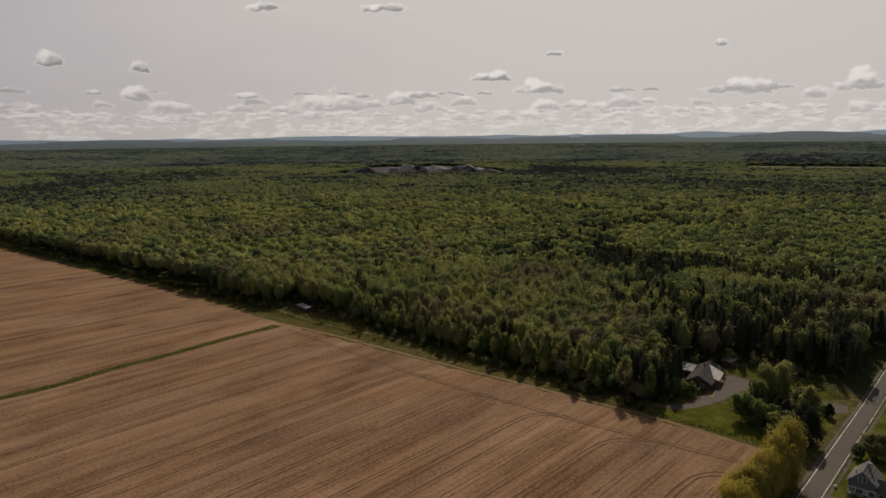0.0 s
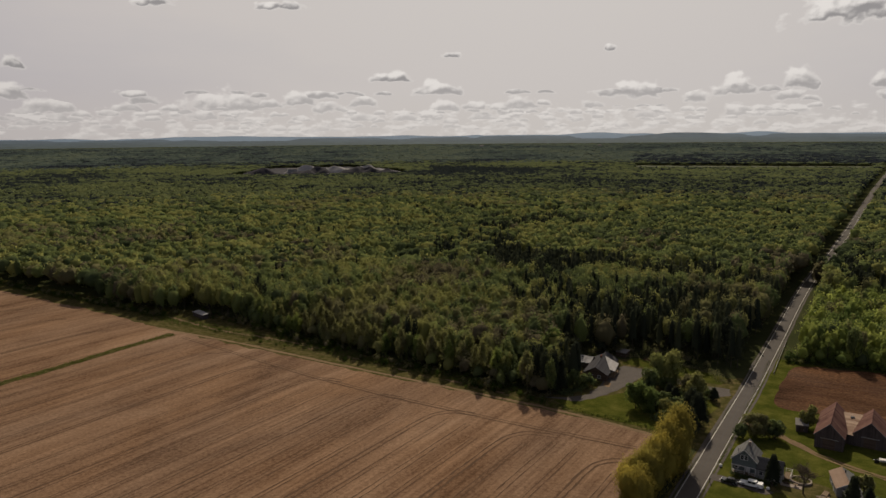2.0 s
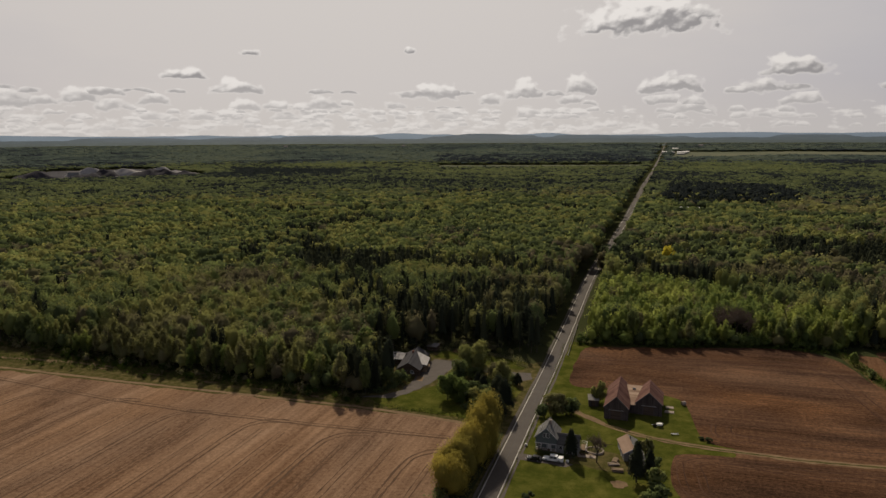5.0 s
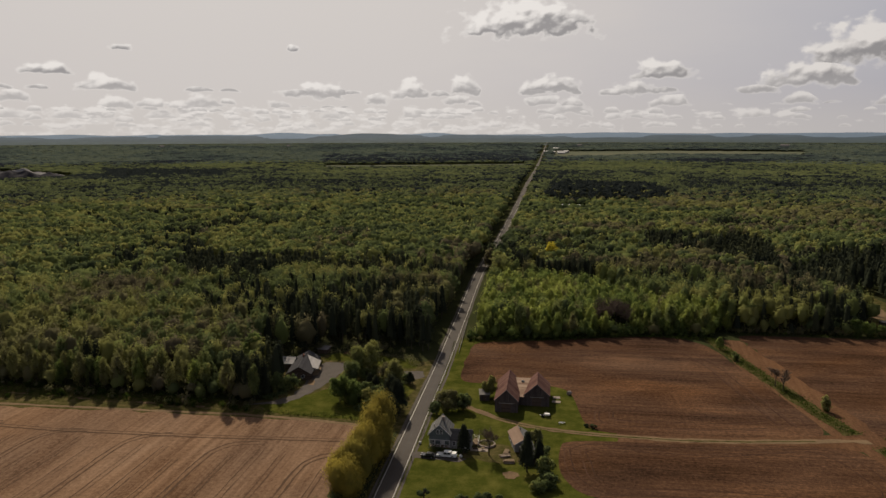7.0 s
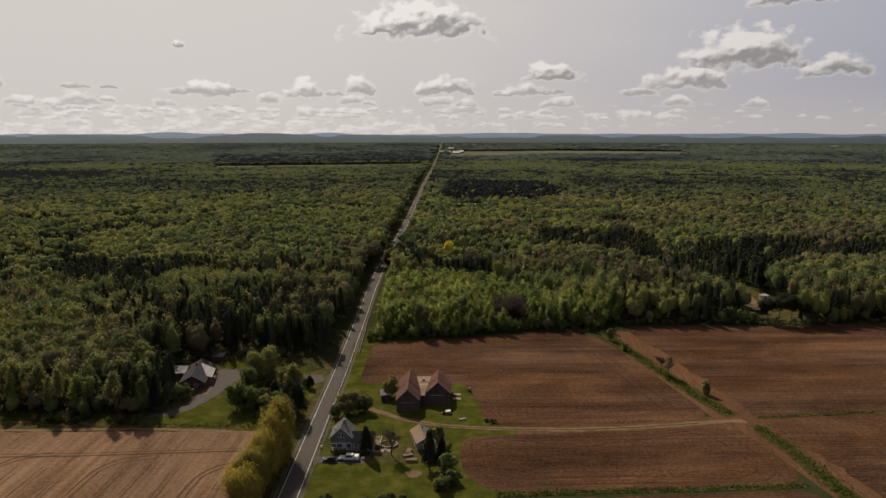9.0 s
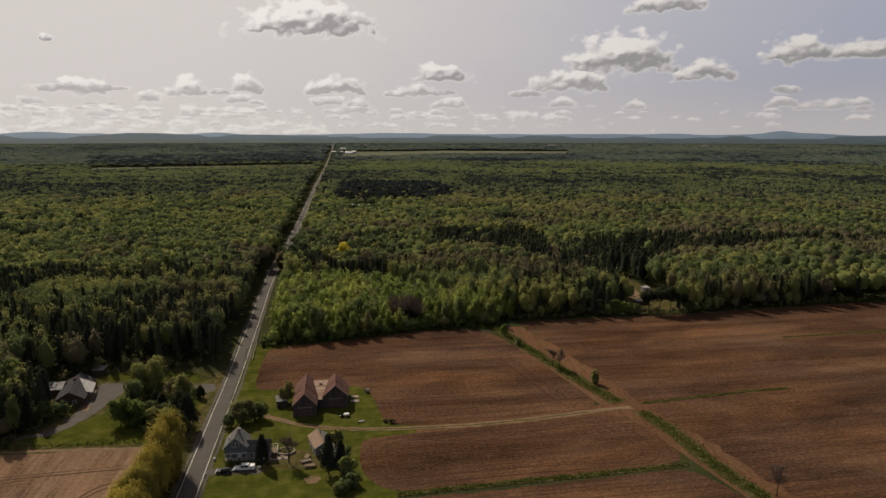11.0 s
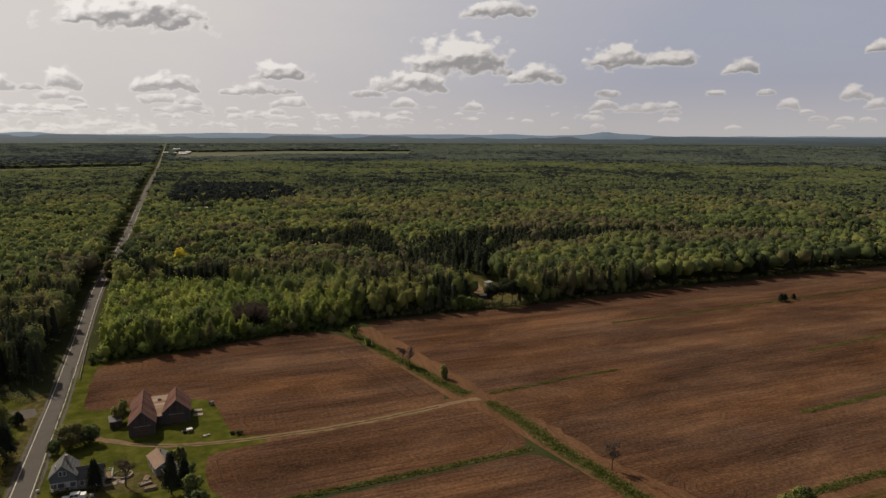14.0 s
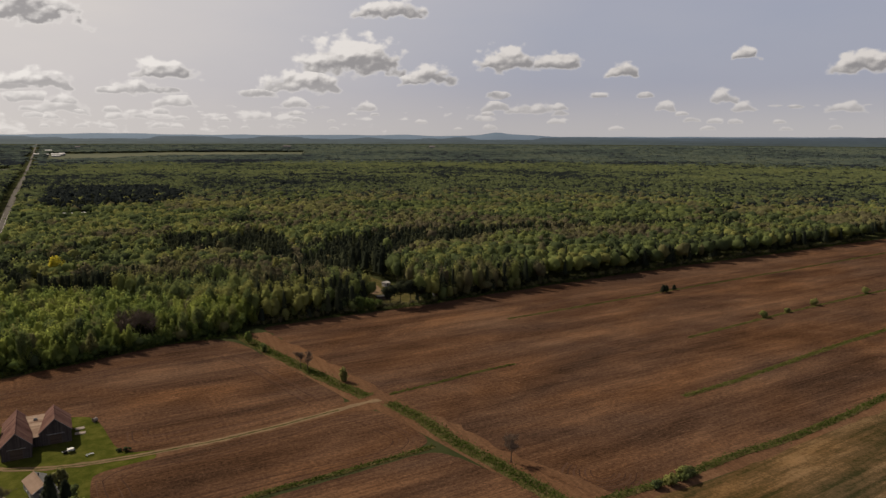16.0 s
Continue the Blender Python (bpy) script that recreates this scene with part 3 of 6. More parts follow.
# grass
structure(patch("lawn", [(-41.5, -100), (-41.5, 170), (-43, 300), (-43.5, 336), (-22, 334), (-22, 292), (16, 288), (24, 246), (24, 226), (14, 206), (14, 188), (10, -100)], -0.03, M["lawn"]),
          "green lawn round the farmstead", "lawn")
structure(patch("verge", [(-1500, 203), (-745, 212), (-313, 219), (-120, 224), (-49.5, 222), (-49.5, -300), (-47, -300), (-49, 300), (-52, 300), (-53, 297), (-100, 300), (-112, 280), (-112, 241), (-225, 247), (-330, 258), (-380, 248), (-760, 234), (-1500, 222)], -0.035, M["verge"]),
          "rough grass along the field's edge", "grass")
structure(patch("headland", [(80, 353), (92, 350), (104, 280), (113, 232), (122, 172), (131, 138), (700, 162), (1500, 167), (1500, 158), (700, 150), (225, 132), (134, 130), (128, -100), (100, -100), (112, 160), (106, 196), (100, 228), (0, 222), (16, 234), (95, 240), (82, 310)], -0.035, M["dirt"]),
          "bare earth headland between the fields", "ground")

structure(patch("yard_lawn", [(-106, 237), (-96, 231), (-57, 229), (-51.5, 262), (-56, 268), (-84, 262), (-91, 251)], -0.02, M["lawn"]), "green lawn between the yard and the field track", "lawn")
structure(patch("back_lawn", [(-99, 293), (-84, 293), (-70, 288), (-56, 287), (-55, 297), (-80, 305), (-97, 304)], -0.02, M["lawn"]), "patchy grass behind the gravel yard", "lawn")

# road
road = structure(ribbon("road", ROAD, 6.2, 0.02, M["asphalt"], step=10, crown=0.06), "worn grey two-lane country road", "road")
for side in (-2.6, 2.6):
    ribbon("edge_line", [p for p in ROAD if p[1] < 1400], 0.2, 0.07, M["line"], road, step=10, offset=side, label="worn white edge line")
for side in (-1.25, 1.3):
    ribbon("tar_seam", [p for p in ROAD if p[1] < 1400], 0.10, 0.085, M["patch"], road, 0.08, 6, side, "dark tar seam")
ribbon("centre_line", [p for p in ROAD if p[1] < 1400], 0.16, 0.10, M["patch"], road, step=10, label="dark tarred centre seam")
for side in (-4.1, 4.1):
    ribbon("shoulder", [p for p in ROAD if p[1] < 2500], 0.9, -0.01, M["gravel"], road, 0.25, 10, 0.93 * side, "gravel shoulder")

# tracks
structure(ribbon("farm_lane", [(-40, 252), (-30, 249), (-26, 245), (-17.6, 238.5), (-8, 233.5), (6.7, 230), (24, 228.7), (45, 228.4), (66, 230.5), (88, 234), (101, 236.3), (106, 236)], 2.8, 0.02, M["sandy"], ragged=0.5, step=3),
          "sandy farm lane with two wheel ruts", "lane")
structure(ribbon("earth_track", [(91, 350), (99, 307), (107, 258), (109, 230), (116, 207), (120, 176), (125.5, 160), (132, 136), (136, 90)], 4.6, 0.02, M["dirt"], ragged=1.4, step=4),
          "broad bare earth track", "track")
structure(ribbon("field_track", [(-330, 220.0), (-313, 221.5), (-268, 224.6), (-213, 225), (-148, 227), (-103, 228.5), (-68, 226.2), (-60, 224)], 1.7, 0.02, M["sandy"], ragged=0.35, step=4),
          "sandy track along the field's edge", "track")
structure(patch("driveway", [(-113, 237), (-97, 241), (-91, 253), (-86.5, 268), (-86, 285), (-75, 285.5), (-62, 283), (-52, 284), (-50, 277), (-54, 273), (-60, 278), (-76, 281), (-84, 291), (-97, 290), (-100, 276), (-97, 262), (-97, 250), (-103, 242)], 0.016, M["gravel"], 0.4, 3.0),
          "grey gravel driveway and yard", "driveway")
structure(patch("drive_stub", [(-43, 207.5), (-43, 203.5), (-26, 202.5), (-24, 205), (-34, 208)], 0.02, M["gravel"], 0.2, 2.0), "gravel parking place beside the house", "driveway")

# ------------------------------------------------------------------ trees
RNG = np.random.default_rng(11)


def value_noise(x, y, cell, seed):
    g = np.random.default_rng(seed).random((256, 256))
    u, v = x / cell, y / cell
    i, j = np.floor(u).astype(int), np.floor(v).astype(int)
    a, b = u - i, v - j
    a, b = a * a * (3 - 2 * a), b * b * (3 - 2 * b)
    i0, i1, j0, j1 = i % 256, (i + 1) % 256, j % 256, (j + 1) % 256
    return (g[i0, j0] * (1 - a) + g[i1, j0] * a) * (1 - b) + (g[i0, j1] * (1 - a) + g[i1, j1] * a) * b


def inside(x, y, poly):
    hit = np.zeros(np.shape(x), bool)
    for (x0, y0), (x1, y1) in zip(poly, poly[1:] + poly[:1]):
        if y0 != y1:
            hit ^= ((y0 > y) != (y1 > y)) & (x < (x1 - x0) * (y - y0) / (y1 - y0) + x0)
    return hit


QUARRY = [(-1390, 1130), (-1230, 1190), (-1040, 1400), (-1140, 1560), (-1480, 1720), (-1640, 1540)]
MEADOWS = [[(-620, 1880), (-75, 2065), (-75, 2290), (-700, 2130)], [(6, 2600), (90, 2640), (420, 2800), (900, 2700), (1000, 3000), (500, 3150), (6, 3100)]]
CLEARINGS = MEADOWS + [QUARRY, [(25, 352), (43, 354), (43, 377), (25, 375)], [(6, 872), (42, 872), (46, 924), (4, 924)], [(150, 360), (180, 362), (205, 384), (206, 402), (200, 430), (198, 478), (186, 478), (176, 425), (168, 384), (150, 376)]]


def wooded(x, y):
    """Where the woods stand."""
    west = (x < road_x(y) - np.interp(y, [515, 535, 620, 660, 1000, 2000, 3000], [8.6, 5.6, 5.6, 10, 11.5, 14.5, 19])) & (y > np.interp(x, [-1500, -745, -525, -350, -345, -300, -225, -160, -112], [216, 229, 237, 241, 256, 253, 245.5, 240.5, 237.5]))
    west &= ~((x > -106) & (y < 312)) & ~((x > -124) & (x <= -106) & (y > 268) & (y < 296))
    edge = np.interp(x, [-40, -38, -2, 22, 45, 65, 80, 91, 198, 300, 413, 552, 706, 1500], [334, 334, 340, 347, 354, 354, 355, 364, 366, 376, 383, 386, 392, 415])
    east = (x > road_x(y) + np.interp(y, [540, 600, 1000, 2000, 3000], [12.5, 12.5, 13, 15.5, 19])) & (y > edge)
    ok = west | (east & ~((x > -34) & (x < 46) & (y > grove_back(x)) & (y < grove_back(x) + 13)))
    for c in CLEARINGS:
        ok &= ~inside(x, y, c)
    return ok


def grove_back(x):
    """How far back the young wood reaches."""
    return np.interp(x, [-42, -8, 24, 58, 92], [450, 457, 444, 408, 382])


# stands of conifers, and their share
STANDS = [
    ([(-257, 448), (-235, 483), (-178, 462), (-170, 403), (-230, 407)], 0.95),
    ([(-155, 345), (-133, 390), (-97, 408), (-55, 402), (-52, 318), (-111, 300)], 0.66),
    ([(-262, 428), (-266, 492), (-228, 494), (-158, 476), (-54, 450), (-54, 424), (-158, 442)], 0.85),
    ([(-195, 365), (-162, 384), (-130, 350), (-110, 315), (-164, 313)], 0.5),
    ([(-157, 479), (-96, 494), (-89, 460), (-142, 433)], 0.75),
    ([(-30, 470), (-8, 470), (24, 457), (42, 446), (46, 478), (-10, 500), (-30, 516)], 0.97),
    ([(46, 446), (82, 420), (130, 440), (120, 480), (70, 500), (46, 478)], 0.42),
    ([(-34, 516), (-8, 500), (60, 486), (110, 500), (80, 590), (-10, 640), (-36, 620)], 0.34),
    ([(95, 372), (160, 372), (170, 412), (130, 436), (100, 410)], 0.45),
    ([(85, 652), (141, 646), (182, 628), (164, 518), (145, 458), (130, 517), (77, 591)], 0.97),
    ([(175, 546), (265, 583), (393, 565), (360, 517), (263, 501), (172, 417), (145, 449)], 0.95),
    ([(-13, 1041), (13, 1338), (169, 1311), (191, 1072), (126, 970), (2, 964)], 0.96),
    ([(53, 376), (92, 388), (80, 335), (54, 322)], 0.8),
    ([(395, 568), (658, 491), (624, 465), (373, 536)], 0.8),
    ([(-1194, 1738), (-825, 1697), (-729, 1498), (-978, 1422)], 0.9),
    ([(166, 748), (223, 728), (211, 688), (154, 697)], 0.8),
    ([(172, 412), (207, 417), (194, 348), (163, 343)], 0.75),
    ([(-720, 2160), (-75, 2320), (-80, 2800), (-900, 2700)], 0.6),
]
BLOCKS = [(-132, 294, -50, 372, 0.74), (-126, 240, -105, 272, 0.75), (92, 362, 165, 392, 0.6), (198, 364, 420, 402, 0.3), (420, 380, 900, 420, 0.3), (-190, 345, -150, 400, 0.5), (420, 1500, 800, 1560, 0.7)]


def kinds(x, y):
    """The kind of tree at a place: 0 leafy, 1 budding olive, 2 fresh green, 3 pine."""
    a, b = value_noise(x, y, 60, 1), value_noise(x, y, 23, 2)
    r = RNG.random(len(x))
    front = np.where((x < -50) & (y < 430), -0.05, np.where((x < 0) & (y < 1000), -0.14, 0.0))
    far = np.hypot(x, y)
    belt = np.interp(far, [300, 460, 560, 820, 950, 1500], [0.04, 0.06, -0.12, -0.10, 0.12, 0.10])
    east = np.where((x > 130) & (far > 430) & (far < 1300), 0.13, 0.0)
    k = np.where(a + 0.5 * (r - 0.5) + front + belt + east > 0.57, 1, 0)
    k = np.where((value_noise(x, y, 90, 3) + 0.6 * (r - 0.5) - front - 0.6 * belt > 0.80), 2, k)
    grove = young(x, y)
    k = np.where(grove, np.where(r < 0.74, 2, np.where(r < 0.9, 0, 1)), k)
    pine = b * 0.6 + value_noise(x, y, 150, 5) * 0.6 + 0.25 * (r - 0.5) > 0.97
    pine |= (far > 600) & (RNG.random(len(x)) < 0.03)
    wob = 16 * (value_noise(x, y, 18, 41) - 0.5) * np.clip(np.hypot(x, y) / 500, 0.4, 3)
    for x0, y0, x1, y1, share in BLOCKS:
        pine |= (x + wob > x0) & (x + wob < x1) & (y + wob > y0) & (y + wob < y1) & (r < share)
    for poly, share in STANDS:
        pine |= inside(x + 0.5 * wob, y + wob, poly) & (r < share)
    return np.where(pine & ~grove, 3, k)


def leaves(at, size, rng, sides=3, out=None, loose=0.75, hang=0.0):
    """A small face of leaves at each place, turned outwards from the crown but loosely; hang: drawn out downwards."""
    n = len(at)
    w = rng.normal(size=(n, 3))
    w /= np.linalg.norm(w, axis=1, keepdims=True)
    if out is not None:
        w = out + loose * w
        w /= np.linalg.norm(w, axis=1, keepdims=True)
    a = np.cross(w, rng.normal(size=(n, 3)) * (1 - 0.8 * hang) + hang * np.cross(w, np.array([0.05, 0.02, 1.0])))
    a /= np.linalg.norm(a, axis=1, keepdims=True)
    b = np.cross(w, a)
    s = np.reshape(size, (-1, 1))
    if hang:
        a, b = a * (1 + 0.9 * hang), b * (1 - 0.45 * hang)
    if sides == 3:
        return np.stack([at + s * a, at + s * (-0.5 * a + 0.8 * b), at - s * (0.4 * a + 0.9 * b)], 1).reshape(-1, 3)
    return np.stack([at + s * a, at + 0.75 * s * b, at - s * a, at - 0.75 * s * b], 1).reshape(-1, 3)


def mass(name, blocks, mat, parent=None):
    """One smooth-shaded mesh of triangles from blocks of corners, faces, normals and tints."""
    co, fa, no, ti, n = [], [], [], [], 0
    for v, f, q, t in blocks:
        co.append(v)
        fa.append(f + n)
        no.append(q)
        ti.append(t)
        n += len(v)
    co, fa, no, ti = (np.concatenate(k) for k in (co, fa, no, ti))
    me = bpy.data.meshes.new(name)
    me.vertices.add(len(co))
    me.vertices.foreach_set("co", co.astype(np.float32).ravel())
    me.loops.add(fa.size)
    me.loops.foreach_set("vertex_index", fa.astype(np.int32).ravel())
    me.polygons.add(len(fa))
    me.polygons.foreach_set("loop_start", np.arange(0, fa.size, 3, dtype=np.int32))
    me.attributes.new("tint", "FLOAT", "POINT").data.foreach_set("value", ti.astype(np.float32))
    me.update(calc_edges=True)
    me.polygons.foreach_set("use_smooth", np.ones(len(fa), bool))
    no = no / np.linalg.norm(no, axis=1, keepdims=True)
    me.normals_split_custom_set_from_vertices(no.astype(np.float32))
    me.materials.append(mat)
    ob = new(name, me)
    if parent is not None:
        ob.parent = parent
    return tagged(ob)


def domes(mid, radii, tint, rng, rings, segs, count, size, cone=False, up=0.75, core=0.86, rough=0.24, lobe=1.1, hang=0.0, whole=None, deep=0.80, pull=0.8, loose=0.15):
    """Crowns: for each a rounded inner body of leaves and a loose shell of single leaves; the blocks of a mesh.
    whole: the middle of a larger crown that the domes are part of."""
    n = len(mid)
    ph = rng.random((n, 4)) * math.tau

    def swell(a, z):
        k = 1 + 0.12 * lobe * np.sin(3 * a + ph[:, :1] + 3 * z) + 0.10 * lobe * np.sin(5 * a + ph[:, 1:2] - 4 * z) + 0.09 * lobe * np.sin(4.4 * z + 2 * a + ph[:, 2:3])
        return k

    def place(a, c):
        """Points by the angle round the axis and the cosine from the top."""
        s = np.sqrt(np.clip(1 - c * c, 0, 1))
        k = swell(a, c)
        if cone:
            t = 0.5 * (1 - c)
            s = 0.07 + 0.96 * t ** 0.60 * (1 - 0.25 * np.clip(t - 0.85, 0, 1) / 0.15)
            p = np.stack([s * k * np.cos(a), s * k * np.sin(a), c], 2)
            q = np.stack([np.cos(a), np.sin(a), 0.45 + 0 * a], 2)
        else:
            s2 = s * (1 - 0.12 * c)
            p = np.stack([s2 * k * np.cos(a), s2 * k * np.sin(a), c * (0.5 + 0.5 * k)], 2)
            q = np.stack([s * np.cos(a), s * np.sin(a), c + 0.12], 2)
            q = q / radii[:, None, :] * radii[:, None, :1]
        return p, q

    blocks = []
    th = np.linspace(0.0, 1.0, rings + 1)[1:] * math.pi * deep
    a = np.tile(np.arange(segs) * math.tau / segs, rings)[None] + np.repeat(np.arange(rings) * 0.4, segs)[None] + ph[:, 3:4]
    c = np.cos(np.repeat(th, segs))[None] + 0 * a
    if cone:
        c = np.repeat(np.linspace(0.75, -1, rings), segs)[None] + 0 * a
    p, q = place(a, c)
    p = p * (core * (1 + 0.16 * rng.normal(size=a.shape)).clip(0.6, 1.25))[:, :, None]
    top = np.zeros((n, 1, 3))
    top[:, :, 2] = core * 1.04
    p = np.concatenate([top, p], 1)
    q = np.concatenate([np.tile([0.0, 0.0, 1.0], (n, 1, 1)), q], 1)
    fs = [(0, 1 + i, 1 + (i + 1) % segs) for i in range(segs)]
    for r in range(rings - 1):
        for i in range(segs):
            u, v = 1 + r * segs + i, 1 + r * segs + (i + 1) % segs
            fs += [(u, u + segs, v), (v, u + segs, v + segs)]
    nv = p.shape[1]
    f = (np.array(fs)[None] + (np.arange(n) * nv)[:, None, None]).reshape(-1, 3)
    v = (p * radii[:, None, :] + mid[:, None, :]).reshape(-1, 3)
    q = (q / np.linalg.norm(q, axis=2, keepdims=True)).reshape(-1, 3)
    if whole is not None:
        g = v - whole
        q = q + pull * g / np.linalg.norm(g, axis=1, keepdims=True)
    blocks.append((v, f, q + 0.5 * rough * rng.normal(size=q.shape), np.repeat(tint, nv)))
    if count:
        a = rng.random((n, count)) * math.tau
        c = np.where(rng.random((n, count)) < up, 1, -1) * rng.random((n, count)) ** (0.9 if not cone else 0.7)
        if cone:
            c = 1 - 2 * rng.random((n, count)) ** 0.75
        p, q = place(a, c)
        p = p * (0.80 + 0.30 * rng.random((n, count)) ** 0.8 + loose * rng.random((n, count)) ** 3)[:, :, None]
        v = (p * radii[:, None, :] + mid[:, None, :]).reshape(-1, 3)
        q = (q / np.linalg.norm(q, axis=2, keepdims=True)).reshape(-1, 3)
        if whole is not None:
            g = v - whole
            q = q + pull * g / np.linalg.norm(g, axis=1, keepdims=True)
            q = q / np.linalg.norm(q, axis=1, keepdims=True)
        tri = leaves(v, size * rng.uniform(0.55, 1.35, len(v)), rng, 3, q, 1.0, hang)
        nn = np.repeat(q + rough * rng.normal(size=q.shape), 3, 0)
        blocks.append((tri, np.arange(len(tri)).reshape(-1, 3), nn, np.repeat(np.repeat(tint, count) + 0.05 * rng.normal(size=len(v)), 3)))
    return blocks


SPECIES = ("leaf", "olive", "fresh", "pine", "far_leaf", "mid_leaf")
TALK = {"leaf": "spring-green broadleaved woodland", "olive": "olive-brown woodland coming into leaf", "fresh": "fresh bright-green young woodland", "pine": "dark conifers among the woods", "far_leaf": "woods far off, tinted dull blue-green for haze", "mid_leaf": "green woods in the middle distance, dulled for haze"}


def scatter(near, far, step, seed):
    """Places on a shaken grid, in the woods, between two distances."""
    rng = np.random.default_rng(seed)
    g = np.arange(-far, far, step)
    x, y = np.meshgrid(g, g[g > -200])
    x, y = x.ravel(), y.ravel()
    r, a = np.hypot(x, y), np.degrees(np.arctan2(x, y))
    keep = (r >= near - step) & (r < far + step) & (a > -81) & (a < 69)
    x, y = x[keep], y[keep]
    x, y = x + rng.uniform(-0.46, 0.46, len(x)) * step, y + rng.uniform(-0.46, 0.46, len(y)) * step
    r = np.hypot(x, y)
    keep = (r >= near) & (r < far) & wooded(x, y)
    return x[keep], y[keep]


def stand(x, y, kind):
    """Heights and crown radii."""
    n = len(x)
    h = np.where(kind == 3, RNG.normal(18.6, 1.8, n), RNG.normal(16.6, 1.6, n)) + 4.0 * (value_noise(x, y, 45, 8) - 0.5)
    h = np.where(young(x, y), RNG.normal(13.2, 1.5, n), h)
    rad = np.where(kind == 3, RNG.normal(3.2, 0.5, n), RNG.normal(3.9, 0.8, n))
    calm = np.clip((np.hypot(x, y) - 450) / 900, 0, 0.75)
    return np.clip(h + calm * (np.interp(np.hypot(x, y), [1500, 2300], [16.6, 8.0]) - h), 7, 26), np.clip(rad, 1.7, 5.2)


def young(x, y):
    """The young wood beside the road."""
    return (x > -42) & (x < 92) & (y < grove_back(x))


def woods(near, far, step, rings, segs, count, size, seed, grow=1.0, trunks=False, skip=None, tall=0.31, shrink=1.0, loose=0.10, core=0.86):
    x, y = scatter(near, far, step, seed)
    if skip is not None:
        k = ~skip(x, y)
        x, y = x[k], y[k]
    kind = kinds(x, y)
    h, rad = stand(x, y, kind)
    h, rad = h * shrink, rad * grow
    tint = np.clip(0.5 + 0.8 * (value_noise(x, y, 35, 21) - 0.5) + 0.5 * (value_noise(x, y, 12, 22) - 0.5) + RNG.normal(0, 0.34, len(x)), 0, 1)
    rng = np.random.default_rng(seed + 1)
    z = rise(x, y)
    bands = (value_noise(x, y, 240, 23) - 0.5) * 1.3 + (value_noise(x, y, 90, 24) - 0.5) * 0.6
    tint = np.clip(tint + bands * np.clip((np.hypot(x, y) - 700) / 900, 0, 1), 0, 1)
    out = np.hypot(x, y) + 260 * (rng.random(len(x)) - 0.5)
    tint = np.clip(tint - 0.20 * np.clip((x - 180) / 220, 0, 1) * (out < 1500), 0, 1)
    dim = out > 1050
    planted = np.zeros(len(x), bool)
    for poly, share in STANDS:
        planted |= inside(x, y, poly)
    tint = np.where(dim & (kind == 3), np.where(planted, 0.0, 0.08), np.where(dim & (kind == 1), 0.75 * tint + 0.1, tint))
    # further out, crowns take the leaf colours with haze painted in
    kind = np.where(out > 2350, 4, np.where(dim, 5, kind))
    tint = np.where((kind == 2) & ~young(x, y), np.clip(tint + 0.3, 0, 1), tint)
    kind = np.where((kind == 2) & ~young(x, y), 0, kind)
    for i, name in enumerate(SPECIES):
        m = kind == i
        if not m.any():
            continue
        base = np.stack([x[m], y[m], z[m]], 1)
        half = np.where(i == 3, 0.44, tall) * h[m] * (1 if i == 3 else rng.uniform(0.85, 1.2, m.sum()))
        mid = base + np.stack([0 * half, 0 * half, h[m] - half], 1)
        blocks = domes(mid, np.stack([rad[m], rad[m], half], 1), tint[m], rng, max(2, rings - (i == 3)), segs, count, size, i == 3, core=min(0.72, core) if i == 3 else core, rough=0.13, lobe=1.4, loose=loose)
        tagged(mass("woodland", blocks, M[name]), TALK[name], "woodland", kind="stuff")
        if trunks:
            q = base.repeat(3, 0).reshape(-1, 3, 3)
            ang = np.array([0, 2.094, 4.189])
            ring = np.stack([np.cos(ang), np.sin(ang), 0 * ang], 1)
            foot = q + ring[None] * 0.2
            top = q + ring[None] * 0.1 + np.array([0, 0, 1.0]) * (0.55 * h[m])[:, None, None]
            faces = [np.stack([foot[:, a], foot[:, b], top[:, b], top[:, a]], 1) for a, b in ((0, 1), (1, 2), (2, 0))]
            tagged(soup("trunks", np.concatenate(faces).reshape(-1, 3), 4, M["bark"]), "grey-brown trunks of the woods", "tree trunks", kind="stuff")


def nearest(x, y):
    """The rows of trees along the fields, which are built one by one."""
    a = (x > -300) & (x < -106) & (y < np.interp(x, [-300, -225, -106], [265, 258, 252]))
    b = (x > -40) & (x < 92) & (y < np.interp(x, [-40, -2, 45, 92], [346, 352, 366, 374]))
    return a | b


def eastern_edge(x, y):
    """The front rows of the woods along the wide eastern field."""
    return (x > 92) & (y < np.interp(x, [92, 198, 300, 413, 552], [380, 383, 392, 398, 401]))


woods(150, 480, 5.4, 3, 8, 195, 0.42, 101, 0.95, trunks=True, skip=lambda x, y: nearest(x, y) | young(x, y), tall=0.37, core=0.80)
woods(150, 480, 4.4, 4, 7, 120, 0.46, 107, 0.74, trunks=True, skip=lambda x, y: nearest(x, y) | ~young(x, y), tall=0.43, core=0.76)
woods(150, 480, 5.2, 3, 6, 110, 0.36, 108, 0.9, skip=lambda x, y: ~(nearest(x, y) | eastern_edge(x, y)), tall=0.46, shrink=0.55, loose=0.35, core=0.66)
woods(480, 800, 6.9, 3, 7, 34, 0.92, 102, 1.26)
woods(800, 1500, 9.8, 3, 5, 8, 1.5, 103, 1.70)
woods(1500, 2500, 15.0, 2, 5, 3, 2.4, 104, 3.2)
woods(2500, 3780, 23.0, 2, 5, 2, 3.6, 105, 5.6)


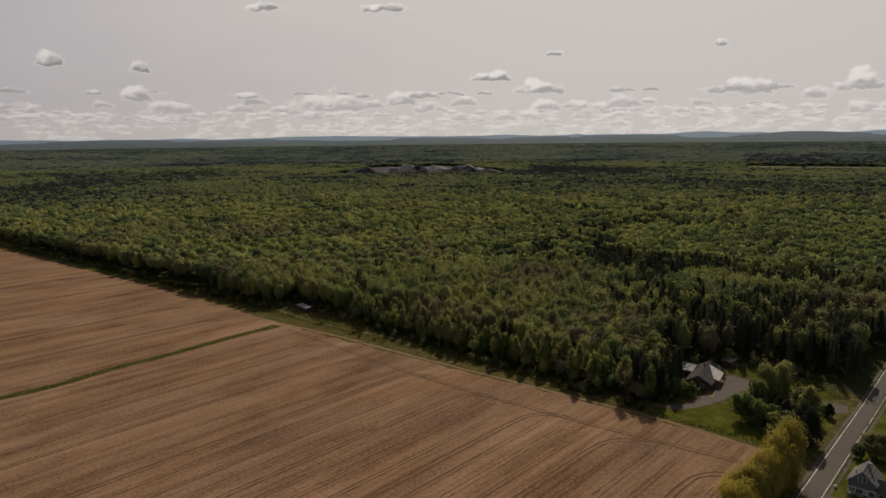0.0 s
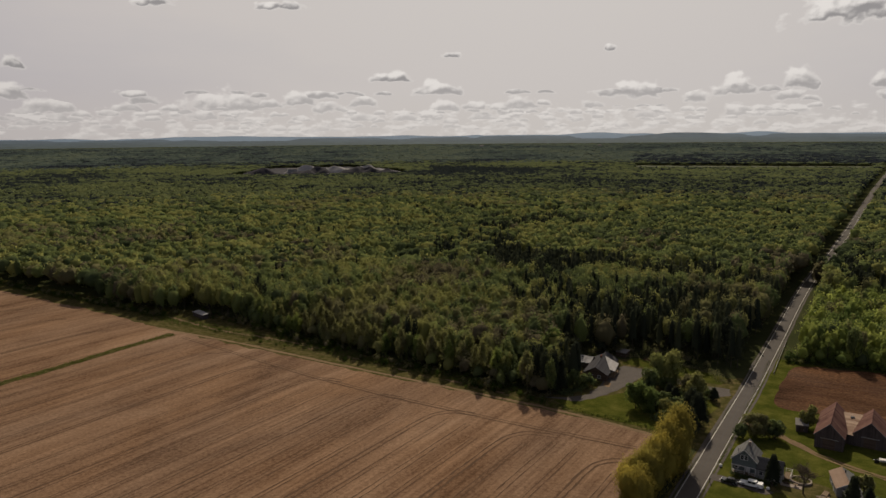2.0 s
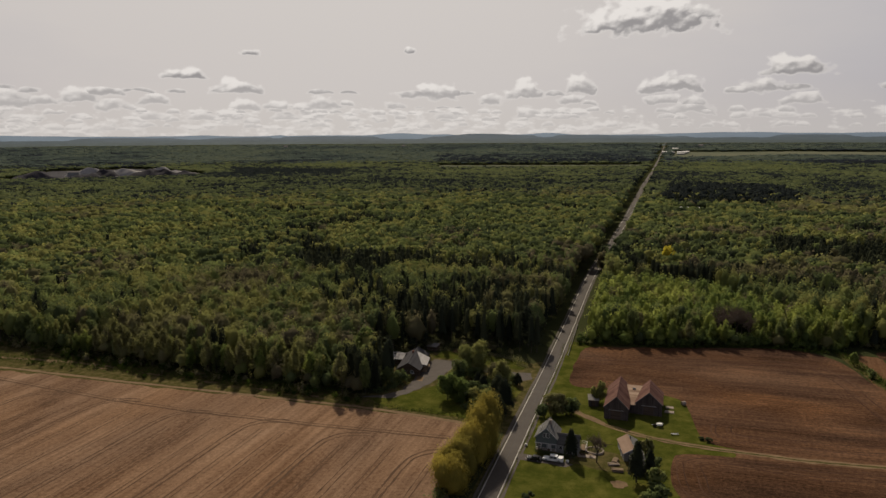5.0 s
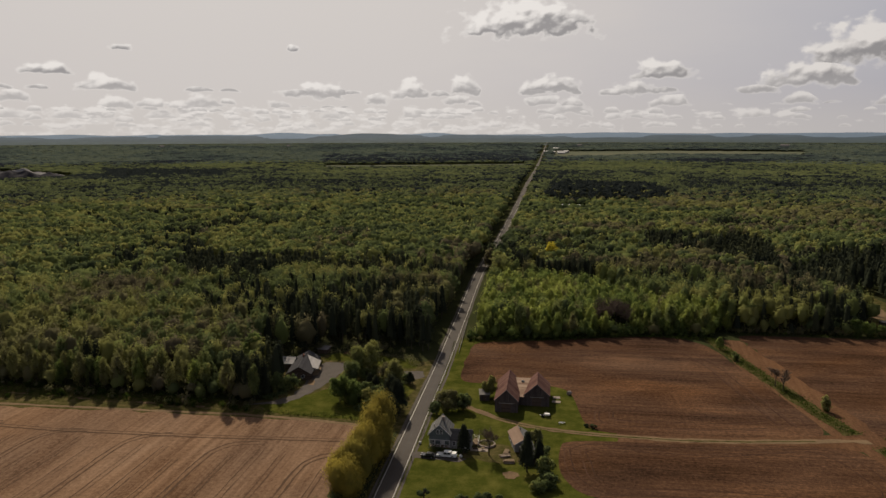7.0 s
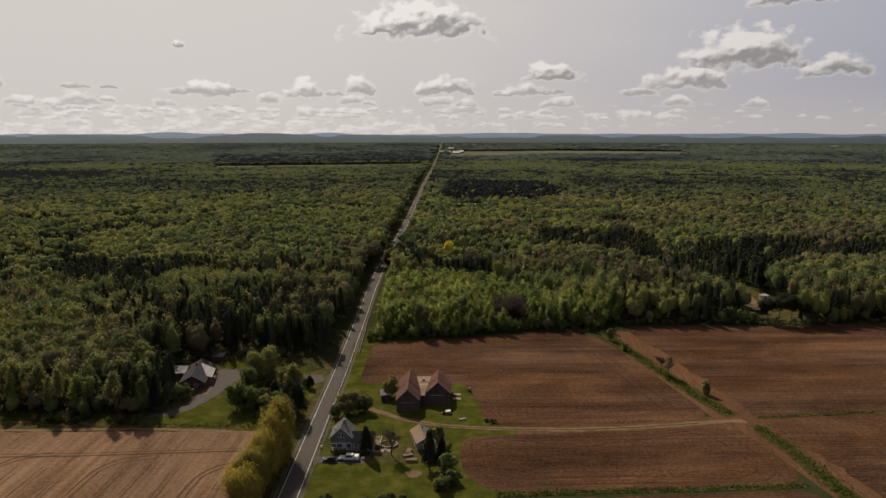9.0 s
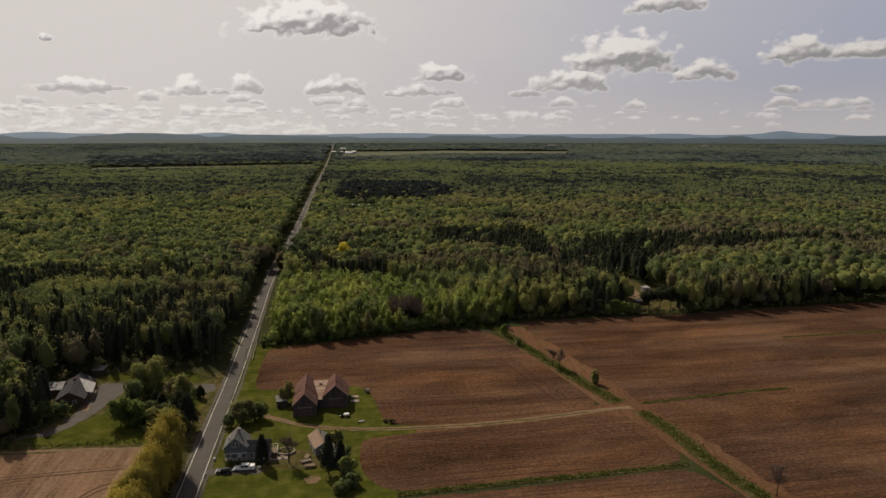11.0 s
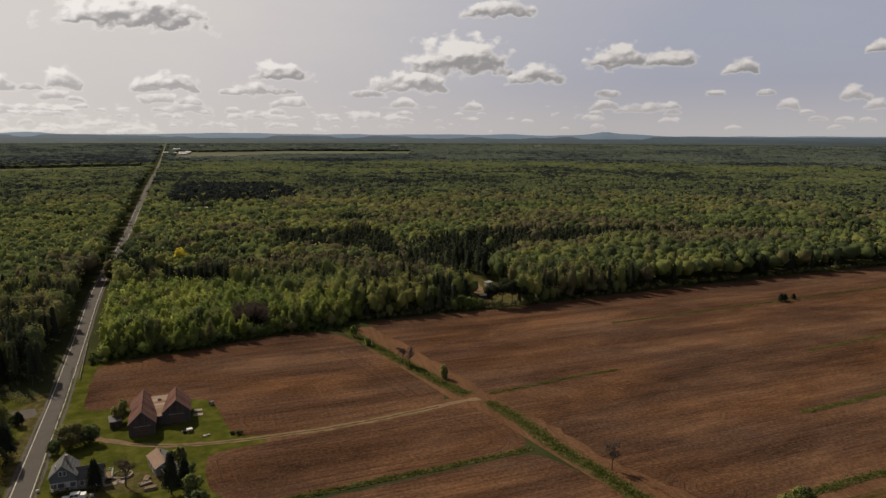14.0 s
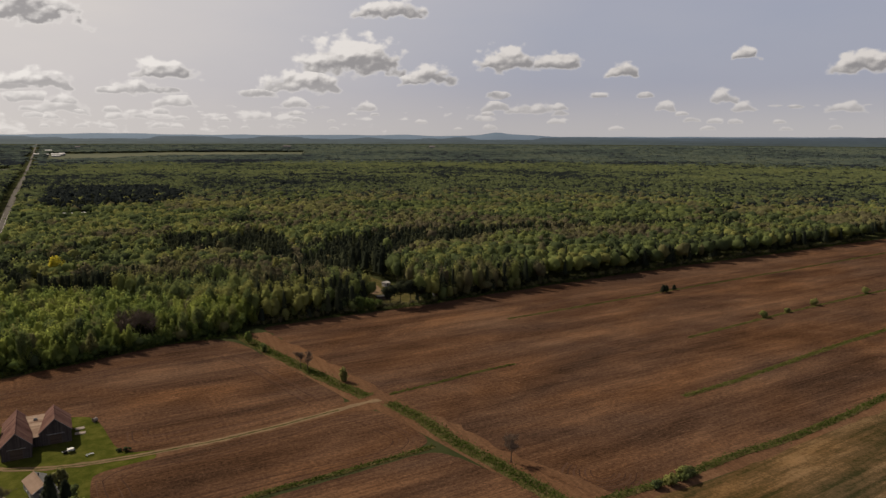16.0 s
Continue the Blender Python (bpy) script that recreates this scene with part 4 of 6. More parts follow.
def lobed(h, rad, low, blobs, count, size, rng, tone, hang=0.0):
    """A crown of several uneven lobes."""
    half = 0.5 * (1 - low) * h
    d = rng.normal(size=(blobs, 3))
    d /= np.linalg.norm(d, axis=1, keepdims=True)
    d[:, 2] = d[:, 2] * 0.9 + (0.05 if low > 0.05 else -0.10)
    k = rng.uniform(0.34, 0.52, blobs) if hang else rng.uniform(0.22, 0.44, blobs)
    mid = d * (1 - k)[:, None] * np.array([rad, rad, half]) * rng.uniform(0.7, 1.25, (blobs, 1)) + np.array([0, 0, h - half])
    r = np.stack([k * rad * rng.uniform(0.9, 1.2, blobs), k * rad * rng.uniform(0.9, 1.2, blobs), k * half * rng.uniform(0.85, 1.15, blobs)], 1)
    if hang:
        mid[:, 2] = (h - half) + 0.72 * (mid[:, 2] - (h - half)) - 0.02 * h
        r[:, :2] *= 1.25
        r[:, 2] *= 1.5
    mid[:, 2] = np.maximum(mid[:, 2], 0.6 * r[:, 2])
    tones = np.clip(tone + 0.16 * rng.normal(size=blobs), 0, 1)
    return domes(mid, r, tones, rng, 4, 7, max(20, count // blobs), size, up=0.65, core=0.72 if hang else 0.40, hang=hang, whole=np.array([0, 0, 0.35 * h]), deep=0.9, pull=2.0 if hang else 0.8, loose=0.25 if hang else 0.30)


def tree_model(seed, kind, h, rad, count, size, label, name="tree", low=0.10, blobs=11):
    rng = np.random.default_rng(seed)
    t = thing(name, pose(0, 0, 0), label, "tree", "trees along the woods' edge")
    bm = bmesh.new()
    tube(bm, (0, 0, -0.1), (0.05, 0, h * 0.45), 0.24, 0.15)
    tube(bm, (0.05, 0, h * 0.45), (0, 0.05, h * 0.86), 0.15, 0.04)
    if kind != "pine":
        for i in range(6):
            a, z0 = i * 1.05 + rng.random(), h * (0.32 + 0.07 * i)
            tube(bm, (0, 0, z0), (0.6 * rad * math.cos(a), 0.6 * rad * math.sin(a), z0 + 0.16 * h), 0.09, 0.025, 4)
    part("trunk", bm, M["bark"], t)
    blocks = lobed(h, rad, low, blobs, count, size, rng, 0.75) if kind != "pine" else domes(np.array([[0, 0, 0.52 * h]]), np.array([[rad, rad, 0.48 * h]]), np.array([0.5]), rng, 8, 9, count, size, True, core=0.74)
    mass("crown", blocks, M[kind], t)
    return t


MODELS = [
    [tree_model(1, "leaf", 17.5, 3.2, 2400, 0.32, "spring-green broadleaved tree at the wood's edge", low=0.06, blobs=18), tree_model(2, "leaf", 16.5, 3.5, 2400, 0.32, "spring-green broadleaved tree at the wood's edge", low=0.04, blobs=20), tree_model(3, "leaf", 19, 3.1, 2400, 0.32, "tall spring-green tree at the wood's edge", low=0.08, blobs=19)],
    [tree_model(4, "olive", 17.5, 3.0, 2000, 0.30, "olive-brown tree coming into leaf", low=0.08, blobs=20), tree_model(5, "olive", 16, 3.2, 2000, 0.30, "olive-brown tree coming into leaf", low=0.05, blobs=19)],
    [tree_model(6, "fresh", 14.5, 2.6, 2200, 0.30, "bright-green young tree at the wood's edge", low=0.02, blobs=20), tree_model(7, "fresh", 13.0, 2.8, 2200, 0.30, "bright-green young tree at the wood's edge", low=0.02, blobs=18)],
    [tree_model(8, "pine", 18, 2.7, 1500, 0.34, "dark conifer at the wood's edge"), tree_model(9, "pine", 15.5, 2.5, 1400, 0.34, "dark conifer at the wood's edge")],
]


def edge_trees():
    x, y = scatter(150, 480, 5.4, 101)
    k = nearest(x, y)
    x, y = x[k], y[k]
    kind = kinds(x, y)
    rng = random.Random(5)
    used = set()
    near_first = np.argsort(np.hypot(x, y))[:300]
    for px, py, kk in zip(x[near_first], y[near_first], kind[near_first]):
        model = rng.choice(MODELS[int(kk)])
        m = pose(px, py, 0, 0, 0, rng.uniform(0, 360))
        s = rng.uniform(0.70, 1.08)
        if model not in used:
            used.add(model)
            model.scale = (s, s, s)
            model.matrix_world = m @ Matrix.Diagonal((s, s, s, 1))
        else:
            c = copy_thing(model, m)
            c.matrix_basis = m @ Matrix.Diagonal((s, s, s, 1))
    for i, model in enumerate([m for row in MODELS for m in row if m not in used]):
        model.matrix_world = pose(-196 + 9 * i, 247.5, 0, 0, 0, 40 * i)


edge_trees()

# ------------------------------------------------------------------ ditches, tufts and wheel marks
def tufts(name, path, width, per_metre, size, tall, label, mat="shrub", tone=0.5):
    q = lines(path, 1.5)
    rng = np.random.default_rng(len(q) + int(width * 100))
    d = np.concatenate(([0], np.cumsum(np.hypot(*np.diff(q, axis=0).T))))
    n = int(d[-1] * per_metre)
    t = rng.random(n) * d[-1]
    x, y = np.interp(t, d, q[:, 0]), np.interp(t, d, q[:, 1])
    g = np.gradient(q, axis=0)
    g /= np.hypot(*g.T)[:, None]
    gx, gy = np.interp(t, d, g[:, 0]), np.interp(t, d, g[:, 1])
    k = rng.normal(0, 0.27, n) * width
    clump = value_noise(x + 500, y + 500, 6.0, 31)
    at = np.stack([x + gy * k, y - gx * k, rng.random(n) * tall * (0.3 + 1.2 * clump) + 0.1], 1)
    out = np.tile([0.0, 0.0, 1.0], (n, 1))
    ob = soup(name, leaves(at, size * rng.uniform(0.6, 1.4, n), rng, 3, out, 0.9), 3, M[mat], tint=np.repeat(np.clip(tone + 0.5 * (clump - 0.5) + rng.normal(0, 0.15, n), 0, 1), 3))
    return tagged(ob, label, "grass", kind="stuff")


def ditch(path, width, label, dense=10, tall=0.7):
    structure(ribbon("ditch", path, width, 0.03, M["verge"], ragged=0.25 * width ** 0.5, step=4), label, "ditch")
    tufts("ditch_grass", path, width, int(dense * 2.2), 0.26, tall, "lush green grass and weeds in the ditch")


ditch([(-306, -60), (-306, 83), (-304, 103), (-308, 128), (-307.5, 154), (-310, 185), (-311, 217)], 5.4, "grass-grown ditch across the tan field", 8, 0.6)
ditch([(79, 352), (85.5, 315), (92, 285), (97, 260), (102.5, 241)], 6.4, "weed-grown ditch beside the earth track", 16, 1.0)
ditch([(107, 231), (110.5, 215), (111.5, 192), (114, 176), (116, 160), (118.5, 140), (119, 60)], 6.2, "weed-grown ditch beside the earth track", 16, 1.0)
ditch([(14, 184.0), (43, 186.3), (70, 187.5), (104, 190)], 2.6, "grass-grown ditch between two fields", 9, 0.6)
ditch([(111, 239), (137, 242), (157, 245), (176, 246)], 1.8, "narrow grassy drain", 6, 0.5)
ditch([(217, 312), (260, 314), (360, 321.5), (490, 329), (637, 339.5), (1200, 375)], 2.0, "narrow grassy drain", 4, 0.5)
ditch([(276, 238), (316, 242), (371, 247), (481, 254), (1000, 290)], 2.2, "narrow grassy drain", 4, 0.6)
ditch([(210.5, 182), (243, 184), (287, 189), (340, 195), (378, 198), (800, 232)], 3.0, "grassy drain through the brown field", 6, 0.7)
ditch([(126, 137), (157, 136), (185, 138), (212, 137.5), (248, 140), (281, 144), (700, 156)], 3.6, "weedy ditch along the straw field", 9, 0.9)

tufts("edge_weeds", [(-745, 226), (-525, 234), (-375, 238), (-330, 234), (-213, 238), (-120, 238)], 11.0, 30, 0.28, 1.2, "weeds and brambles along the wood's edge", tone=0.4)
tufts("edge_weeds", [(-60, 228), (-70, 231), (-112, 232)], 3.5, 8, 0.35, 0.6, "rough grass along the field track", tone=0.55)
tufts("edge_weeds", [(-41, 215), (-42, 250), (-43, 300), (-44.5, 330)], 2.0, 8, 0.16, 0.35, "rough grass on the road's verge", tone=0.6)
tufts("edge_weeds", [(-38, 332), (0, 338), (45, 352), (78, 350)], 4.0, 8, 0.45, 1.4, "weeds along the wood's edge", tone=0.6)
tufts("edge_weeds", [(92, 362), (198, 364), (300, 374), (413, 381), (706, 390)], 4.0, 4, 0.5, 1.4, "weeds along the wood's edge", tone=0.3)



def brush(name, path, width, per_metre, low, high, mat, label, tone, seed):
    """Low bushes along a line, too many to count."""
    q = lines(path, 1.0)
    rng = np.random.default_rng(seed)
    n = int(len(q) * per_metre)
    i = rng.integers(0, len(q), n)
    x, y = q[i, 0] + rng.normal(0, 0.3, n), q[i, 1] + rng.uniform(-0.5, 0.5, n) * width
    keep = value_noise(x + 700, y + 300, 9.0, 51) + 0.3 * rng.random(n) > 0.42
    x, y = x[keep], y[keep]
    h = rng.uniform(low, high, len(x)) * (0.6 + 0.8 * value_noise(x, y, 14, 52))
    r = h * rng.uniform(0.42, 0.7, len(x))
    mid = np.stack([x, y, 0.5 * h], 1)
    blocks = domes(mid, np.stack([r, r, 0.5 * h], 1), np.clip(tone + 0.25 * rng.normal(size=len(x)), 0, 1), rng, 3, 5, 70, 0.28, core=0.5, deep=0.95)
    tagged(mass(name, blocks, M[mat]), label, "bushes", kind="stuff")


WOOD_EDGE = [(-720, 227), (-525, 234.5), (-350, 237.5), (-338, 252), (-300, 250), (-225, 242.5), (-160, 238), (-108, 235)]
brush("brush", WOOD_EDGE, 7.0, 0.5, 1.2, 3.4, "olive", "budding brush along the wood's edge", 0.6, 71)
brush("brush", WOOD_EDGE, 8.0, 0.8, 1.0, 3.0, "shrub", "green brush along the wood's edge", 0.15, 72)
brush("brush", [(-300, 232), (-213, 231), (-148, 231.5), (-112, 232)], 4.0, 0.10, 0.7, 2.0, "shrub", "scattered low bushes on the grass verge", 0.1, 73)
brush("brush", [(-40, 336), (0, 342), (45, 355), (80, 356)], 6.0, 1.7, 1.6, 5.5, "fresh", "young bright-green brush along the wood", 0.4, 74)
brush("brush", [(92, 365), (198, 367), (300, 377), (413, 384), (706, 393)], 5.0, 0.7, 1.6, 4.5, "olive", "budding brush along the wood's edge", 0.4, 75)
brush("brush", [(-76, 251), (-68, 256), (-62, 262), (-57, 270)], 15.0, 2.2, 1.6, 4.2, "leaf", "garden shrubs between the yard's trees", 0.35, 81)
brush("brush", [(-74, 250), (-64, 255), (-58, 258)], 12.0, 1.2, 2.0, 4.5, "pine", "small dark evergreens in the garden", 0.5, 82)
brush("brush", [(-124, 297), (-104, 306), (-84, 314), (-60, 304)], 6.0, 0.9, 1.5, 4.0, "olive", "budding brush at the back of the yard", 0.5, 83)
brush("brush", [(-61, 226), (-57, 215), (-57, 190)], 6.0, 1.0, 1.5, 3.5, "leaf", "green brush at the willows' feet", 0.4, 84)
for k, (x, y, w) in enumerate(((-262, 236.5, 9), (-232, 236.0, 7), (-205, 236.0, 10), (-176, 234.5, 7), (-150, 234, 9), (-128, 233.2, 6))):
    structure(patch("bare_bank", [(x - w / 2, y), (x - 0.2 * w, y + 0.9), (x + 0.3 * w, y + 0.7), (x + w / 2, y - 0.2), (x + 0.1 * w, y - 0.9)], 0.06, M["sandy"], 0.25, 1.5), "bare sandy bank in the rough grass", "ground")
tufts("undergrowth", [(-66, 236), (-61, 246), (-60, 258), (-66, 264)], 11.0, 60, 0.42, 2.2, "tangled garden undergrowth between the trees", "leaf", 0.25)
tufts("undergrowth", [(-106, 243), (-104, 250), (-100, 258), (-104, 264)], 6.0, 40, 0.42, 2.4, "leafy undergrowth in front of the house", "leaf", 0.3)
tufts("undergrowth", [(-120, 300), (-90, 306), (-62, 300), (-55, 290)], 6.0, 30, 0.25, 1.0, "brush at the back of the yard", "olive", 0.3)
tufts("undergrowth", [(-58, 228), (-55.5, 215), (-56, 190), (-57, 170)], 5.0, 30, 0.42, 2.6, "brush under the willows", "leaf", 0.35)
tufts("garden_plants", [(-37, 210), (-33, 209.6), (-30, 210), (-24, 209)], 1.4, 30, 0.25, 0.9, "garden plants along the house front", "leaf", 0.2)
tufts("garden_plants", [(-18.6, 214), (-17, 216), (-19, 218), (-20.5, 216)], 2.6, 30, 0.25, 1.0, "plants in the round stone bed", "olive", 0.3)
tufts("undergrowth", [(-3, 214), (-1, 206), (0, 196), (2, 188)], 4.0, 40, 0.4, 2.2, "leafy brush beside the garage", "leaf", 0.25)

rut_soil = plain("dark wheel-pressed soil", (0.074, 0.044, 0.026), 0.95, 0, 2.0, 0.3, 0.4, 0.04)
for x, top in ((-290, 205), (-272, 207), (-238, 204), (-203.5, 207), (-186, 200), (-170, 205), (-154, 203), (-138, 206), (-122, 200), (-106, 204), (-90, 202), (-74, 200)):
    faint = x in (-290, -186, -154, -122, -90)
    for s in (-0.95, 0.95):
        turn = [(x + s, -60), (x + s, top - 14), (x + s + 0.8, top - 5), (x + s + 5, top + 1.0 - s), (x + s + 14, top + 3 - s)] if not faint else [(x + s, -60), (x + s, top)]
        ribbon("wheel_mark", turn, 0.34 if faint else 0.62, 0.012, rut_soil, field, 0.22, 2.0)
for k, x in enumerate((-298, -281, -262, -250, -221, -212, -195, -178, -162, -146, -130, -114, -98, -82, -66)):
    for s in (-0.8, 0.8):
        ribbon("wheel_mark", [(x + s, -60), (x + s + 0.6 * math.sin(k), 60), (x + s, 196 + 5 * math.sin(k * 2.1))], 0.26, 0.012, rut_soil, field, 0.16, 4.0)
for k, x in enumerate((-352, -395, -440, -480, -540, -600)):
    for s in (-0.95, 0.95):
        ribbon("wheel_mark", [(x + s, 0), (x + s, 196 + 6 * math.sin(k * 1.7)), (x + s + 6, 205 - s)], 0.5, 0.012, rut_soil, field, 0.15, 4.0)
for s in (-0.95, 0.95):
    ribbon("wheel_mark", [(-300, 216 + s), (-203, 207.5 + s), (-164, 206.7 + s), (-138, 207.8 + s), (-113, 208.8 + s), (-86, 211 + s), (-66, 212.5 + s)], 0.5, 0.012, rut_soil, field, 0.12, 3.0)

def rounds(parent, loop, insets, mat, wide=0.5):
    """Wheel marks that run round a field, inside its edge."""
    c = np.mean(loop, axis=0)
    for k in insets:
        q = [tuple(p - (p - c) / np.hypot(*(p - c)) * k * (1.25 if i % 2 else 1.0)) for i, p in enumerate(np.array(loop, float))]
        ribbon("wheel_mark", q + q[:1], wide, 0.012 + 0.0004 * k, mat, parent, 0.15, 2.5)


pale_soil = plain("dry crumbled soil", (0.062, 0.033, 0.021), 1.0, 0, 1.5, 0.35, 0.4, 0.04)
dark_soil = plain("damp pressed soil", (0.036, 0.019, 0.012), 1.0, 0, 1.5, 0.35, 0.4, 0.04)
lane_field, barn_field, east_field = (bpy.data.objects[k] for k in ("field_lane", "field_barn", "field_east"))
LOOP = [(5, 217), (8, 222), (16, 223.5), (45, 225), (92, 229.5), (100, 222), (103, 198), (97, 191), (40, 187.5), (14, 186.5), (7, 196), (4.6, 206)]
rounds(lane_field, LOOP, (1.2, 6.0), pale_soil, 0.22)
rounds(lane_field, LOOP, (3.0, 8.0), dark_soil, 0.35)
LOOP = [(-33, 314), (-2, 320), (22, 328), (45, 335), (64, 335), (74, 329), (80, 310), (87, 276), (92, 245), (87, 238.5), (40, 233), (20, 234), (16, 242), (13, 268), (6, 277), (-18, 279), (-30, 275)]
for k in (0, 5):
    for mat, o in ((pale_soil, 0.0), (dark_soil, 1.4)):
        ribbon("wheel_mark", [(86 - k - o, 246), (80.5 - k - o, 276), (75 - k - o, 308), (67 - k - o, 328), (50, 332 - k - o), (22, 324 - k - o), (0, 317 - k - o), (-28, 311 - k - o)], 0.4, 0.013, mat, barn_field, 0.15, 2.5)
        ribbon("wheel_mark", [(18 + k + o, 250), (17 + k + o, 240 + 0.5 * k), (26 + k, 236.5 + k + o), (60, 238 + k + o), (82 - k, 243 + k + o)], 0.35, 0.013, mat, barn_field, 0.15, 2.5)
for k in range(9):
    r = 4.0 + 1.7 * k
    arc = [(139 + r * math.cos(a), 149 + 0.9 * r * math.sin(a)) for a in [radians(g) for g in range(110, 331, 20)]]
    if min(p[1] for p in arc) > 137.5:
        ribbon("wheel_mark", arc, 0.45, 0.013, pale_soil if k % 2 else dark_soil, east_field, 0.15, 2.0)

for s in (0.0,):
    ribbon("grass_crown", [(-17.6, 238.5), (-8, 233.5), (6.7, 230), (24, 228.7), (45, 228.4), (66, 230.5), (88, 234)], 0.8, 0.03, M["verge"], None, 0.3, 2.0)
structure(bpy.data.objects["grass_crown"], "strip of grass between the lane's wheel ruts", "grass")
structure(ribbon("wood_track", [(-345, 239), (-333, 237.5), (-299, 234.5), (-282, 236), (-262, 238), (-244, 239.5), (-227, 238.5)], 2.2, 0.02, M["sandy"], ragged=0.4, step=3), "sandy track at the wood's edge", "track")
structure(patch("bare_yard", [(-12.4, 197.6), (-10.5, 198.8), (-8.2, 198.2), (-7.2, 196.2), (-8.6, 194.2), (-11.4, 194.4)], 0.02, M["sandy"], 0.25, 1.0), "bare sandy patch in the lawn", "ground")
structure(patch("farm_yard", [(-22, 218), (-5, 216), (-5, 206), (-13, 203), (-27, 207)], 0.0, M["verge"], 0.3, 2.0), "worn grass between house and garage", "ground")
structure(patch("yard_clearing", [(175, 403), (184, 402), (191, 430), (190, 452), (184, 452), (180, 425)], 0.03, M["sandy"], 0.6, 4.0), "sandy clearing among the trees", "ground")
structure(patch("yard_grass", [(164, 372), (204, 376), (205, 402), (199, 432), (197, 476), (187, 476), (176, 425)], 0.01, M["verge"], 0.6, 4.0), "rough grass round the sandy clearing", "grass")
structure(patch("bare_soil", [(-93, 303), (-86, 300), (-82, 304), (-84, 311), (-90, 312)], 0.03, M["dirt"], 0.3, 1.5), "bare reddish earth behind the yard", "ground")
structure(patch("dug_soil", [(-96, 262), (-93, 261), (-94, 266), (-97, 268)], 0.03, M["sandy"], 0.2, 1.5), "heap of bare sand by the drive", "ground")


# ------------------------------------------------------------------ far places
def meadow(name, poly, step, mat, label):
    xs, ys = [p[0] for p in poly], [p[1] for p in poly]
    gx, gy = np.meshgrid(np.arange(min(xs), max(xs), step), np.arange(min(ys), max(ys), step))
    gx, gy = gx.ravel(), gy.ravel()
    ok = inside(gx + step / 2, gy + step / 2, poly)
    gx, gy = gx[ok], gy[ok]
    c = np.stack([np.stack([gx + a, gy + b, rise(gx + a, gy + b) + 0.5], 1) for a, b in ((0, 0), (step, 0), (step, step), (0, step))], 1)
    structure(soup(name, c.reshape(-1, 3), 4, mat), label, "field")


meadow("far_field", MEADOWS[0], 20, M["crop"], "pale field beyond the woods")
meadow("far_meadow", MEADOWS[1], 20, M["crop"], "pale green far meadow")
meadow("quarry_floor", QUARRY, 15, M["spoil"], "bare floor of a quarry in the woods")


def mound(x, y, rx, ry, h, turn, mat, label):
    """A spoil heap with an uneven ridge."""
    n, m = 28, 10
    bm = bmesh.new()
    grid = []
    for j in range(m + 1):
        row = []
        for i in range(n):
            a, r = i * math.tau / n, 1 - j / m
            k = 1 + 0.22 * noise.noise((math.cos(a) * 1.5 + x, math.sin(a) * 1.5, 3))
            px, py = rx * r * k * math.cos(a), ry * r * k * math.sin(a)
            z = h * (1 - r) ** 0.8 * (1 + 0.35 * noise.noise((px * 0.05 + x, py * 0.05, 1))) - 0.3
            row.append(bm.verts.new((px, py, z)))
        grid.append(row)
    for a, b in zip(grid, grid[1:]):
        for i in range(n):
            bm.faces.new((a[i], a[(i + 1) % n], b[(i + 1) % n], b[i]))
    bm.faces.new(grid[-1])
    ob = part("spoil_mound", bm, mat, smooth=True)
    ob.matrix_world = pose(x, y, float(rise(x, y)) + 0.4, 0, 0, turn)
    tagged(ob, label, "mound", "heaps in the quarry")


for i in range(11):
    a = i / 10
    x, y = -1360 + 300 * a, 1160 + 230 * a
    mound(x - 25 + 20 * math.sin(i * 2.3), y + 45 + 45 * math.cos(i * 1.7), 55 + 15 * math.sin(i), 32, 19 + 7 * math.sin(i * 1.9), 40 + 20 * math.sin(i * 3), M["spoil"], "dark grey heap of quarry spoil")
for x, y, h in ((-1400, 1440, 14), (-1330, 1480, 12), (-1260, 1530, 13), (-1190, 1500, 10)):
    mound(x, y, 60, 22, h * 1.5, 42, M["pale_spoil"], "pale heap of crushed stone")


for x, y, h in ((-1330, 1235, 9), (-1235, 1330, 10), (-1150, 1395, 9), (-1290, 1200, 7)):
    mound(x, y, 48, 12, h, 42, M["pale_spoil"], "pale heap of crushed stone")


def gable(bm, w, d, eave, ridge):
    """A house body with gables to the front and back."""
    prof = [(-w, 0), (w, 0), (w, eave), (0, ridge), (-w, eave)]
    a = [bm.verts.new((p, -d, z)) for p, z in prof]
    b = [bm.verts.new((p, d, z)) for p, z in prof]
    bm.faces.new(a)
    bm.faces.new(b[::-1])
    for i in range(5):
        bm.faces.new((a[(i + 1) % 5], a[i], b[i], b[(i + 1) % 5]))
    bmesh.ops.recalc_face_normals(bm, faces=bm.faces)
    return bm


def at(ob, m):
    ob.matrix_local = m
    return ob


def roof_pair(t, w, d, eave, ridge, mats, over=0.4, m=None, thick=0.16):
    k = (ridge - eave) / w
    for s, mat in zip((-1, 1), mats):
        bm = bmesh.new()
        lift = 0.05 + thick
        slab(bm, [(0, -d - over, ridge + lift), (s * (w + over), -d - over, eave - k * over + lift), (s * (w + over), d + over, eave - k * over + lift), (0, d + over, ridge + lift)], thick)
        bmesh.ops.recalc_face_normals(bm, faces=bm.faces)
        r = part("roof_side", bm, mat, t)
        if m is not None:
            at(r, m)
    bm = boxes((-0.14, -d - over, ridge + thick + 0.02, 0.14, d + over, ridge + thick + 0.12))
    r = part("ridge_cap", bm, mats[0], t)
    if m is not None:
        at(r, m)


